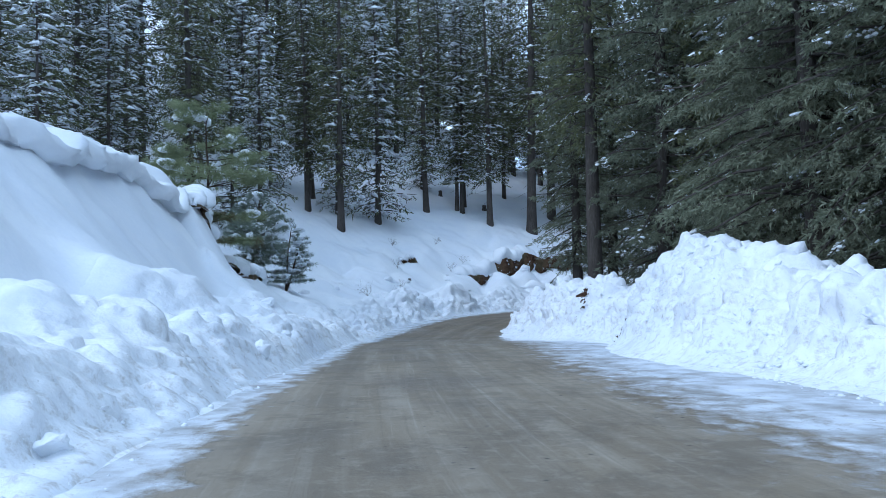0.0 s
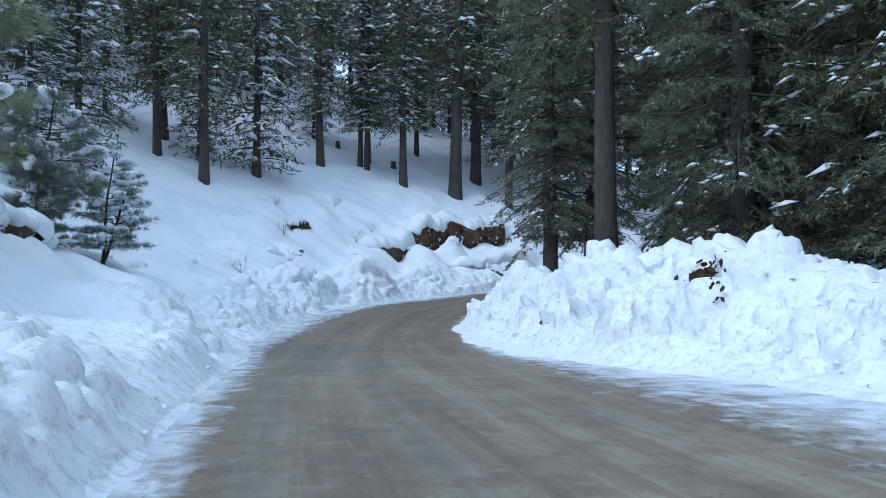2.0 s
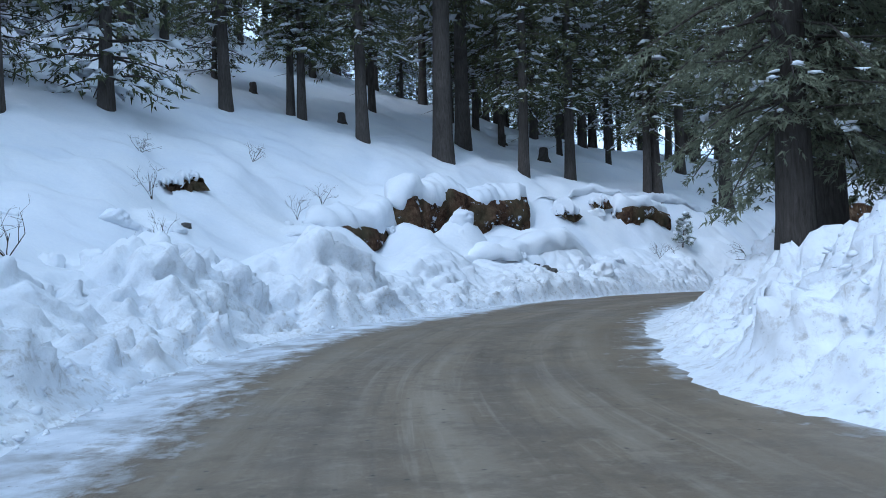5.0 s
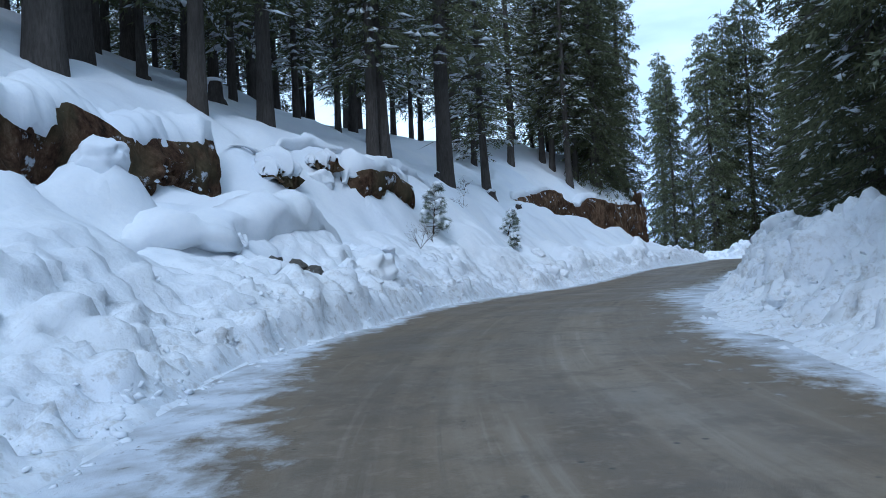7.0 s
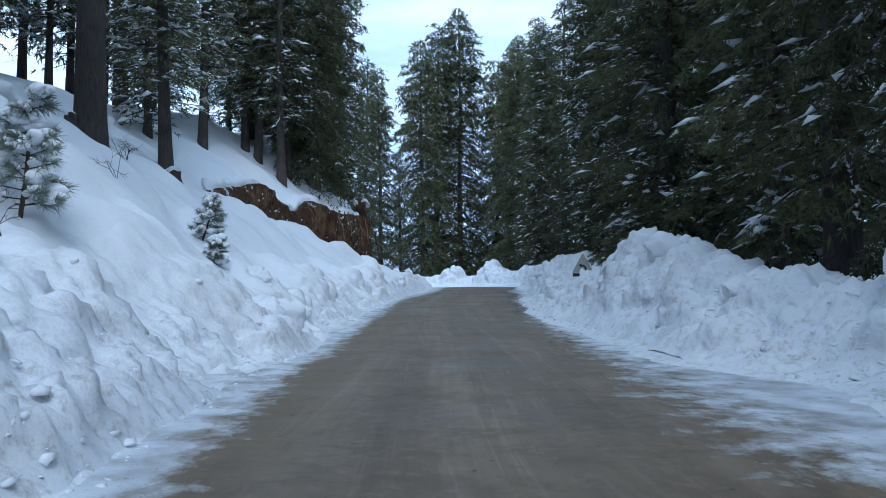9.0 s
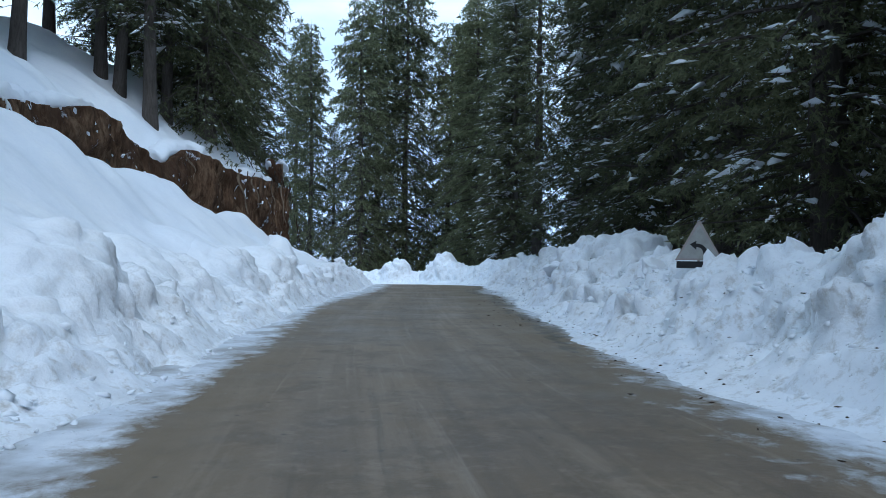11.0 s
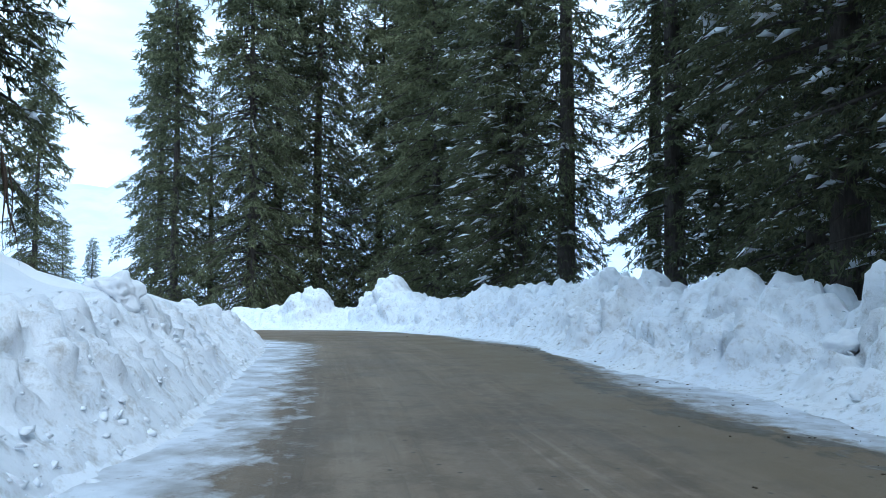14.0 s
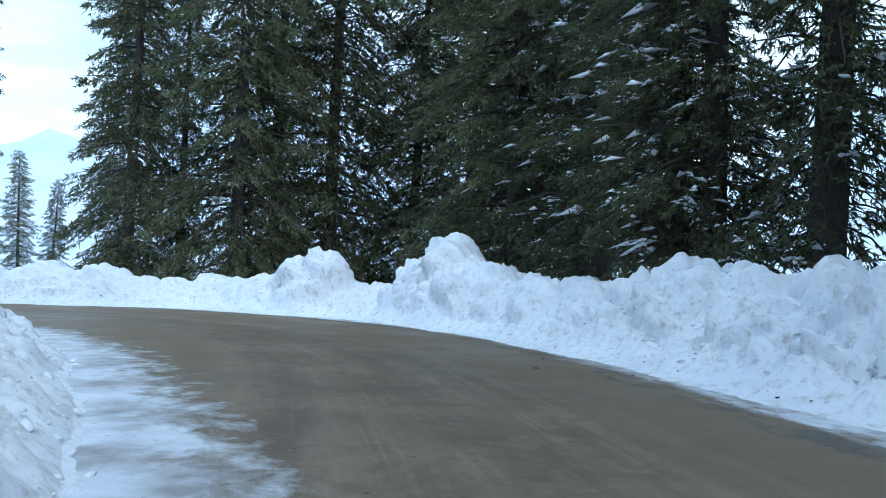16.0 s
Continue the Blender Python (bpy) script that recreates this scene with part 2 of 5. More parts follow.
def cut_material():
    """A tall fresh cut in the slope: drier brown earth, washed into upright streaks."""
    m, nt, b = material("cut_earth", 0.95, 0.1)
    n, big = noise_node(nt, 1.0, 8.0, 0.75, place_node(nt, (4.5, 4.5, 1.1)), 0.4), noise_node(nt, 0.8, 4.0)
    col = ramp_node(nt, n, [(0.34, (0.045, 0.026, 0.016)), (0.46, (0.125, 0.073, 0.043)), (0.56, (0.20, 0.128, 0.078)), (0.68, (0.30, 0.205, 0.13))])
    col = mix_node(nt, ramp_node(nt, big, [(0.44, (0.0,)), (0.56, (0.8,))]), col, (0.085, 0.048, 0.030))
    col = mix_node(nt, ramp_node(nt, noise_node(nt, 1.6, 8.0, 0.7), [(0.62, (0.0,)), (0.67, (0.9,))]), col, (0.78, 0.81, 0.87))
    nt.links.new(col, b.inputs["Base Color"])
    bump_node(nt, b, n, 1.0, 0.3)
    return m


CUT = cut_material()


def plain(name, colour, rough=0.6, spec=0.3, metal=0.0, wear=0.25):
    m, nt, b = material(name, rough, spec)
    b.inputs["Metallic"].default_value = metal
    nt.links.new(mix_node(nt, ramp_node(nt, noise_node(nt, 7.0, 5.0, 0.7), [(0.4, (0.0,)), (0.8, (wear,))]), colour, tuple(c * 0.5 for c in colour)), b.inputs["Base Color"])
    return m


ROCK = plain("dark_wet_rock", (0.10, 0.095, 0.085), 0.8, 0.3, 0.0, 0.7)

# ---- the lie of the land ----
# Middle line of the drive: x, y and the road's height
AXIS = [(3.4, -15.6, 0.57), (1.8, -7.8, 0.29), (0.2, 0.1, 0.0), (-1.0, 6.9, -0.28), (-1.8, 13.5, -0.6), (-2.4, 20.1, -0.97), (-2.87, 26.5, -1.37),
        (-2.85, 32.4, -1.87), (-2.65, 38.1, -2.38), (-2.2, 44.1, -2.65), (-1.0, 50.3, -2.63), (1.55, 55.9, -2.45), (5.4, 60.8, -2.38), (10.4, 65.0, -2.34),
        (15.85, 68.4, -2.42), (21.4, 71.1, -2.58), (27.0, 73.8, -2.73), (33.4, 77.2, -2.79), (40.2, 80.6, -2.75), (47.2, 83.7, -2.74), (54.0, 86.6, -2.78),
        (60.6, 89.3, -2.81), (67.0, 92.0, -2.8), (74.4, 95.3, -2.95), (80.0, 98.6, -3.15), (84.5, 103.3, -3.35), (86.5, 109.0, -3.6), (85.5, 115.0, -3.8), (81.0, 119.5, -4.0), (75.0, 121.0, -4.2)]


def smooth_line(points, step):
    """Catmull-Rom through the points, then even steps along it."""
    p = np.array(points, float)
    q = np.vstack([2 * p[0] - p[1], p, 2 * p[-1] - p[-2]])
    out = []
    for i in range(1, len(q) - 2):
        for t in np.linspace(0, 1, 24, endpoint=False):
            a, b, c, d = q[i - 1], q[i], q[i + 1], q[i + 2]
            out.append(0.5 * (2 * b + (c - a) * t + (2 * a - 5 * b + 4 * c - d) * t * t + (3 * b - a - 3 * c + d) * t ** 3))
    out.append(p[-1])
    out = np.array(out)
    s = np.r_[0, np.cumsum(np.hypot(*np.diff(out[:, :2], axis=0).T))]
    n = np.arange(0, s[-1], step)
    return np.stack([np.interp(n, s, out[:, k]) for k in range(3)], 1), n


LINE, ALONG = smooth_line(AXIS, 0.5)
ALONG = ALONG - ALONG[np.argmin(np.hypot(LINE[:, 0] - 0.2, LINE[:, 1] - 0.1))]
TANGENT = np.gradient(LINE[:, :2], axis=0)
TANGENT /= np.linalg.norm(TANGENT, axis=1)[:, None]


def road_coords(x, y):
    """Metres along the drive, metres to its right, and the road's height there, for arrays of places."""
    x, y = np.ravel(x), np.ravel(y)
    s, d, z = np.empty(len(x)), np.empty(len(x)), np.empty(len(x))
    for a in range(0, len(x), 20000):
        b = slice(a, a + 20000)
        i = np.argmin((LINE[None, :, 0] - x[b, None]) ** 2 + (LINE[None, :, 1] - y[b, None]) ** 2, axis=1)
        vx, vy = x[b] - LINE[i, 0], y[b] - LINE[i, 1]
        on = np.clip(vx * TANGENT[i, 0] + vy * TANGENT[i, 1], -0.3, 0.3)
        s[b], d[b] = ALONG[i] + on, np.hypot(vx, vy) * np.sign(vx * TANGENT[i, 1] - vy * TANGENT[i, 0])
        z[b] = np.interp(s[b], ALONG, LINE[:, 2])
    return s, d, z


# metres from the drive to the road's left edge, its right edge and the foot of the right-hand snow wall, and that wall's height
LEFT_EDGE = ((0, 1.25), (19, 0.8), (28, 1.2), (35, 1.6), (42, 2.5), (50, 2.9), (56, 2.4), (60, 1.4), (69, 0.9), (76, 1.1), (82, 1.7), (92, 1.7), (100, 1.35), (124, 1.15), (137, 1.2), (142, 2.6), (150, 4.0), (175, 4.0))
RIGHT_EDGE = ((0, 2.9), (16, 3.3), (24, 4.0), (34, 4.0), (46, 3.7), (51, 3.1), (56, 3.4), (62, 2.9), (70, 3.0), (77, 2.2), (84, 2.3), (97, 3.0), (103, 3.5), (108, 3.5), (119, 4.2), (123, 3.6), (126, 3.6), (131, 4.5), (134, 4.8), (139, 4.1), (144, 4.4), (150, 5.2), (160, 6.0), (175, 5.5))
WALL_FOOT = ((0, 5.8), (9, 6.2), (15, 6.5), (22, 7.3), (28, 6.9), (33, 6.0), (38, 5.0), (45, 4.6), (52, 4.8), (62, 4.5), (67, 4.0), (75, 4.6), (81, 5.2), (89, 4.6), (95, 4.4), (100, 4.5), (106, 4.6), (118, 5.6), (130, 6.0), (140, 6.3), (150, 6.5), (160, 7.2), (175, 6.5))
WALL_RISE_EARLY = ((0, 1.6), (8, 1.6), (12, 1.5), (13.3, 1.75), (14.5, 1.7), (15.4, 2.15), (16.5, 2.4), (18, 2.6), (20.2, 2.75), (22.2, 2.72), (22.8, 2.3), (23.5, 1.75), (24.5, 1.95), (26, 2.05), (27.3, 1.85), (28.2, 1.6), (29.3, 1.85), (30.4, 2.2), (31.7, 2.38), (33.8, 2.6),
                   (35.9, 2.42), (37.6, 2.5), (39, 2.25), (41.3, 2.27), (44, 2.4), (47, 2.4), (51, 1.6), (55, 1.25), (57.5, 1.38), (60, 1.35), (64, 1.45), (66.6, 1.15), (70, 1.35), (75, 1.3), (78.4, 1.15), (80.3, 1.35), (82, 1.45), (84.5, 1.35), (86.6, 1.45), (88.2, 1.6), (89.2, 2.2), (91.5, 2.6))
WALL_RISE_LATE = ((93.4, 2.5), (95.4, 2.05), (97.5, 1.55), (99.5, 1.32), (101.2, 1.38), (102.8, 1.62), (103.7, 1.5), (105, 1.05), (105.7, 1.35), (106.3, 1.72), (107.4, 1.75), (108.4, 2.1), (110, 2.02), (111.3, 2.15), (112.1, 1.42), (113.9, 1.4), (115.2, 1.7), (116.6, 1.88), (117.4, 1.6), (118.5, 1.58), (119.5, 1.7), (120.4, 1.26),
                  (121.9, 1.62), (123.3, 1.98), (124.4, 1.95), (125.4, 1.48), (126.6, 1.58), (128, 1.68), (129.2, 1.78), (130.4, 1.42), (131.9, 1.6), (133.4, 1.22), (134.5, 1.92), (136.4, 2.0), (137.4, 1.68), (138.8, 1.42), (140.1, 1.62), (141.9, 1.72), (143.2, 1.38), (144.8, 1.85), (145.7, 1.82), (146.3, 1.52), (148.1, 1.68), (149.6, 1.45), (151, 1.3), (158, 1.15), (161, 1.2), (165, 1.4), (168, 0.8), (175, 0.8))
WALL_HEIGHT = WALL_RISE_EARLY + WALL_RISE_LATE
# metres that the bare road reaches past that line on the left
LEFT_MORE = ((0, 0.45), (11, 0.5), (19, 0.2), (28, -0.15), (45, -0.1), (60, 0.45), (66, 0.85), (73, 0.85), (80, 0.55), (100, 0.4), (114, 0.5), (122, 0.25), (140, 0))
# the bank on the left: heights over the road at these distances from its edge, by metres along the drive
BANK_OUT = (0.0, 1.2, 2.5, 4.0, 6.0, 8.0, 11.0, 15.0, 25.0, 60.0)
BANK = {-20: "0 .5 .8 1.4 3.4 5.0 6.0 7.5 10 24", 12: "0 .6 .9 1.5 3.6 5.4 6.2 7.5 10 25", 20: "0 .6 .9 1.6 4.0 6.4 7.0 7.5 11 25", 31: "0 .7 1.0 1.6 4.2 6.4 6.8 7.5 11 25", 33.5: "0 .7 1.0 1.5 3.3 5.0 5.8 7.2 11 25", 40: "0 .6 .9 1.6 2.9 4.0 4.9 6.5 11 26",
        48: "0 .6 1.0 1.5 2.5 3.4 4.5 6.5 11 26", 58: "0 .6 1.1 1.7 2.8 3.9 5.5 7.6 12.5 28", 66: "0 .5 1.0 1.7 2.9 4.3 6.2 8.2 13.5 31", 71: "0 .5 1.0 1.8 3.1 4.7 6.4 8.2 13.5 31", 76: "0 .45 1.1 2.2 4.2 5.7 7.1 8.6 14 31",
        80: "0 .45 1.3 2.8 4.7 6.0 7.4 9.0 14 28", 84: "0 .4 1.2 3.0 5.0 6.2 7.5 9.2 13.5 24", 94: "0 .45 1.1 2.3 4.0 5.5 7.1 9.0 13 17", 103: "0 .45 1.0 1.9 3.5 5.1 6.9 9.2 12 11", 111: "0 .45 1.05 2.0 3.7 5.2 7.4 9.8 12 9",
        116: "0 .8 1.4 2.3 4.3 5.9 8.2 10.6 12 6", 121: "0 1.1 1.5 2.3 5.0 6.7 9.2 11.4 12 4", 125: "0 1.2 1.45 2.2 5.6 7.4 10.0 11.8 11 1", 127.3: "0 1.2 1.4 2.1 6.0 7.8 10.2 11.6 9 -2", 128.7: "0 1.1 1.35 1.45 1.45 1.8 3.4 4.6 3 -4",
        134.2: "0 .9 1.15 1.3 1.35 1.4 1.4 1.5 0 -4", 145: "0 .7 1.2 1.5 1.5 1.3 1.0 .5 -1 -6", 220: "0 .7 1.2 1.5 1.5 1.3 1.0 .5 -1 -6"}
BANK_S = np.array(list(BANK))
BANK_H = np.array([[float(v) for v in row.split()] for row in BANK.values()])


# where the bank was dug away: metres along the drive, metres from the road's edge, height of the bare face
CUT_TABLE = ((61.5, 62.5, 64.3, 65.6, 66.3, 67.5, 70, 72.5, 74, 75, 77.2, 78, 81, 82.6, 83.2, 105.3, 108, 111, 115, 120, 124, 127.0, 128.2),
             (6.2, 6.1, 6.2, 6.8, 7.2, 7.4, 7.3, 7.2, 7.1, 6.5, 5.3, 5.2, 5.1, 5.1, 5.1, 8.2, 8.3, 8.2, 7.3, 6.3, 5.4, 4.6, 4.4),
             (0, 0.4, 0.5, 0.3, 0.6, 1.2, 1.3, 1.0, 0.5, 0.1, 0.05, 0.3, 0.5, 0.45, 0, 0, 0.5, 1.0, 1.5, 2.1, 2.5, 2.7, 0))
# rounded mounds of snow on the bank: metres along, metres from the edge, height, radius
MOUNDS_EARLY = ((6, 3.0, 0.5, 1.6), (11, 2.4, 0.4, 1.3), (16, 3.2, 0.6, 1.6), (22, 2.6, 0.4, 1.3), (27, 3.4, 0.5, 1.6), (30.6, 6.9, 0.9, 1.7), (36, 2.6, 0.5, 1.5), (43, 3.2, 0.5, 1.4), (50, 2.6, 0.5, 1.3), (54.2, 2.1, 1.0, 1.4), (58.4, 1.9, 0.5, 0.9), (58.5, 3.0, 0.6, 1.3))
MOUNDS_LATE = ((62, 5.2, 0.6, 1.4), (64.5, 3.4, 0.5, 1.5), (65.4, 5.2, 0.4, 0.9), (67.6, 5.2, 0.9, 0.9), (71.2, 3.6, 0.7, 1.5), (73.6, 4.4, 0.5, 0.8), (75, 2.6, 0.3, 1.2), (80.5, 2.2, 0.5, 1.2), (80.6, 4.6, 0.3, 0.9), (85, 2.6, 0.5, 1.5), (89.2, 1.5, 0.5, 0.7), (92.5, 2.2, 0.5, 1.3), (97, 2.5, 0.6, 1.5), (102, 2.3, 0.55, 1.3), (107, 2.6, 0.55, 1.5), (111.5, 2.2, 0.5, 1.2), (116.0, 2.4, 0.9, 0.6), (119, 4.0, 0.35, 0.9))

# heaps pushed up at the far bend: x, y, height, radius
HEAPS = ((92.4, 98.9, 0.7, 1.7), (91.0, 96.9, 0.95, 2.2), (94.3, 104.1, 0.95, 1.5), (95.4, 106.0, 0.4, 1.4))

def station(table, s):
    a = np.array(table)
    return np.interp(s, a[:, 0], a[:, 1])


def hash01(i, j, k):
    h = (i.astype(np.int64) * 374761393 + j.astype(np.int64) * 668265263 + k * 2147483647 + 1013904223) & 0xFFFFFFFF
    h = ((h ^ (h >> 13)) * 1274126177) & 0xFFFFFFFF
    return ((h ^ (h >> 16)) & 0xFFFF) / 65535.0


def value_noise(x, y, k=0):
    i, j = np.floor(x), np.floor(y)
    u, v = x - i, y - j
    u, v = u * u * (3 - 2 * u), v * v * (3 - 2 * v)
    a, b, c, d = hash01(i, j, k), hash01(i + 1, j, k), hash01(i, j + 1, k), hash01(i + 1, j + 1, k)
    return (a * (1 - u) + b * u) * (1 - v) + (c * (1 - u) + d * u) * v - 0.5


def fbm(x, y, scale, octaves, k=0):
    return sum(value_noise(x / scale * 2 ** o, y / scale * 2 ** o, k + o) * 0.55 ** o for o in range(octaves))


def blocks(x, y, size, k=0):
    """Heaps of broken snow: each cell a clod with a rounded top of its own height."""
    gx, gy = x / size, y / size
    i, j = np.floor(gx), np.floor(gy)
    best, top = np.full(gx.shape, 9.0), np.zeros(gx.shape)
    for a in (-1, 0, 1):
        for b in (-1, 0, 1):
            dx = i + a + hash01(i + a, j + b, k) - gx
            dy = j + b + hash01(i + a, j + b, k + 7) - gy
            r = dx * dx + dy * dy
            near = r < best
            best = np.where(near, r, best)
            top = np.where(near, hash01(i + a, j + b, k + 13), top)
    return np.clip(1 - 1.1 * best, 0, 1) ** 0.7 * (0.35 + 0.65 * top)


def chunks(x, y, size, k=0):
    """Broken slabs: each cell has its own height and tilt, with a crevice round it."""
    gx, gy = x / size, y / size
    i, j = np.floor(gx), np.floor(gy)
    f1, f2, top = np.full(gx.shape, 9.0), np.full(gx.shape, 9.0), np.zeros(gx.shape)
    for a in (-1, 0, 1):
        for b in (-1, 0, 1):
            dx = i + a + hash01(i + a, j + b, k) - gx
            dy = j + b + hash01(i + a, j + b, k + 7) - gy
            r = np.sqrt(dx * dx + dy * dy)
            h = 0.25 + 0.75 * hash01(i + a, j + b, k + 13) + (hash01(i + a, j + b, k + 17) - 0.5) * 0.8 * dx + (hash01(i + a, j + b, k + 19) - 0.5) * 0.8 * dy
            near = r < f1
            f2 = np.where(near, f1, np.minimum(f2, r))
            top = np.where(near, h, top)
            f1 = np.where(near, r, f1)
    return top * smoothstep(0.0, 0.34, f2 - f1) ** 0.8 * (1 - 0.5 * f1 * f1)


def smoothstep(a, b, v):
    t = np.clip((v - a) / (b - a), 0, 1)
    return t * t * (3 - 2 * t)


def land(x, y, coarse=False):
    """Height of the ground or snow, and how much grit lies on it."""
    x, y = np.ravel(np.asarray(x, float)), np.ravel(np.asarray(y, float))
    s, d, z = road_coords(x, y)
    left, right, foot, wall = (station(t, s) for t in (LEFT_EDGE, RIGHT_EDGE, WALL_FOOT, WALL_HEIGHT))
    wob = fbm(s, d * 0 + 3.1, 4.0, 2, 40) * 0.9
    u = -d - left + wob * 0.5
    more = station(LEFT_MORE, s)
    u = np.where(u < 1.7, (u - more) * 1.7 / (1.7 - more), u)
    # left bank
    knots = np.array([np.interp(s, BANK_S, BANK_H[:, k]) for k in range(len(BANK_OUT))])
    h = np.full(len(x), -0.06)
    for k in range(len(BANK_OUT) - 1):
        a, b = BANK_OUT[k], BANK_OUT[k + 1]
        t = (u - a) / (b - a)
        m = (u >= a) & ((u < b) | (k == len(BANK_OUT) - 2))
        t = np.clip(t, 0, 2.6)
        h = np.where(m, knots[k] + (knots[k + 1] - knots[k]) * t, h)
    brow = np.interp(s, (78, 86, 112, 119), (2.2, 1.5, 1.5, 1.0))
    fade = np.interp(s, (112, 119), (1.7, 1.0))
    plough = smoothstep(0.0, 0.7, u) * (1 - smoothstep(brow, brow + fade, u))
    slope = smoothstep(2.5, 6, u)
    h = h + plough * (np.interp(s, (114, 121), (0.75, 0.3)) * fbm(x, y, 2.2, 2, 5))
    for ms, mu, mh, mr in MOUNDS_EARLY + MOUNDS_LATE:
        h = h + mh * np.exp(-((((s - ms) / mr) ** 2 + ((u - mu) / (mr * 0.85)) ** 2) ** 2)) * (u > 0)
    cut_s, cut_u, cut_h = CUT_TABLE
    u0, deep = np.interp(s, cut_s, cut_u), np.interp(s, cut_s, cut_h)
    deep = deep * np.where(s > 100, 1.0, np.clip(0.75 + 1.7 * fbm(s, 0 * s + 2.2, 1.5, 2, 77), 0.1, 1.35))
    h = h - deep * smoothstep(u0 - 2.4, u0 - 0.3, u) * (1 - smoothstep(u0 - 0.05, u0 + 0.3, u))
    h = h + smoothstep(2.0, 4.0, u) * (1 - smoothstep(9, 14, u)) * (0.95 * (blocks(x, y, 2.9, 81) - 0.5) * smoothstep(-0.15, 0.15, fbm(x, y, 9.0, 2, 83)) + 0.7 * fbm(x, y, 3.2, 2, 85) + 0.20 * fbm(x, y, 0.9, 2, 88))
    h = h + slope * (0.9 * fbm(x, y, 7.0, 3, 9) + 0.24 * fbm(x, y, 1.6, 3, 12)) * np.clip(u / 10, 0.4, 1.0)
    # right wall of ploughed snow, and the drop behind it
    v = d - foot + fbm(s, d * 0 + 9.7, 5.0, 2, 60) * 0.9 + 0.25 * fbm(x, y, 1.6, 2, 62)
    wall = wall * (1 + 0.14 * fbm(s, d * 0.5, 1.6, 2, 70)) - 0.05
    up = smoothstep(-0.6, 2.0, v) * wall
    down = smoothstep(2.2, 4.8, v)
    hr = up * (1 - down) + down * (-0.3 - np.interp(s, (110, 140), (0.30, 0.03)) * np.clip(v - 3.5, 0, 50) - 0.10 * np.clip(v - 50, 0, 300))
    lump = smoothstep(-0.35, 0.6, v) * (1 - smoothstep(3.4, 5.0, v))
    hr = hr + lump * (0.5 * fbm(x, y, 1.7, 2, 15))
    hr = hr + down * 0.8 * fbm(x, y, 6.0, 3, 22)
    hr = np.where(v < -0.6, -0.06 + 0.0 * v, np.maximum(hr, -0.06 - 40 * down))
    h = np.where(d > 0, hr, h)
    for hx, hy, hh, rad in HEAPS:
        h = h + hh * np.exp(-(((x - hx) ** 2 + (y - hy) ** 2) / rad ** 2) ** 3.2)
    grime = np.where(d > 0, (1 - smoothstep(0.2, 2.6, v)) * 0.7 + 0.2 * lump, (1 - smoothstep(0.3, 2.6, u)) * 0.75 + 0.12 * plough)
    # far off the land falls into the valley
    far = np.hypot(x - 45, y - 60)
    h = h - smoothstep(120, 420, far) * 90
    broken = np.where(d > 0, lump, plough)
    if coarse:
        return z + h - 0.30 * broken, np.clip(grime, 0, 1), broken
    return z + h, np.clip(grime, 0, 1), broken


def mesh_object(name, verts, faces, mat, parent=None, label="", smooth=False):
    me = bpy.data.meshes.new(name)
    verts, faces = np.asarray(verts, np.float32), np.asarray(faces, np.int32)
    n = faces.shape[1]
    me.vertices.add(len(verts))
    me.vertices.foreach_set("co", verts.ravel())
    me.loops.add(faces.size)
    me.loops.foreach_set("vertex_index", faces.ravel())
    me.polygons.add(len(faces))
    me.polygons.foreach_set("loop_start", np.arange(0, faces.size, n, dtype=np.int32))
    if smooth:
        me.polygons.foreach_set("use_smooth", np.ones(len(faces), bool))
    me.update()
    me.validate()
    me.materials.append(mat)
    ob = new(name, me)
    if parent is not None:
        ob.parent = parent
    if label:
        tagged(ob, label)
    return ob


def add_value(ob, name, values):
    ob.data.attributes.new(name, "FLOAT", "POINT").data.foreach_set("value", np.asarray(values, np.float32))


def grid_faces(nx, ny):
    i = np.arange(nx * ny).reshape(ny, nx)
    return np.stack([i[:-1, :-1].ravel(), i[:-1, 1:].ravel(), i[1:, 1:].ravel(), i[1:, :-1].ravel()], 1)


def graded(lo, hi, step):
    """Even steps from lo to hi, then ever longer ones out to the horizon."""
    out = []
    v = step
    while sum(out) < 3200:
        v *= 1.16
        out.append(v)
    tail = np.cumsum(out)
    return np.r_[(lo - tail)[::-1], np.arange(lo, hi, step), hi + tail]


def build_ground():
    xs, ys = graded(-14, 99, 0.22), graded(3, 120, 0.22)
    gx, gy = np.meshgrid(xs, ys)
    z, grime, broken = land(gx, gy, True)
    ob = mesh_object("ground", np.stack([gx.ravel(), gy.ravel(), z], 1), grid_faces(len(xs), len(ys)), SNOW_GROUND, smooth=True)
    add_value(ob, "grime", grime)
    add_value(ob, "broken", broken)
    tagged(ob, "deep white snow on a forested slope, ploughed into walls beside the road", "snow", kind="structure")


build_ground()


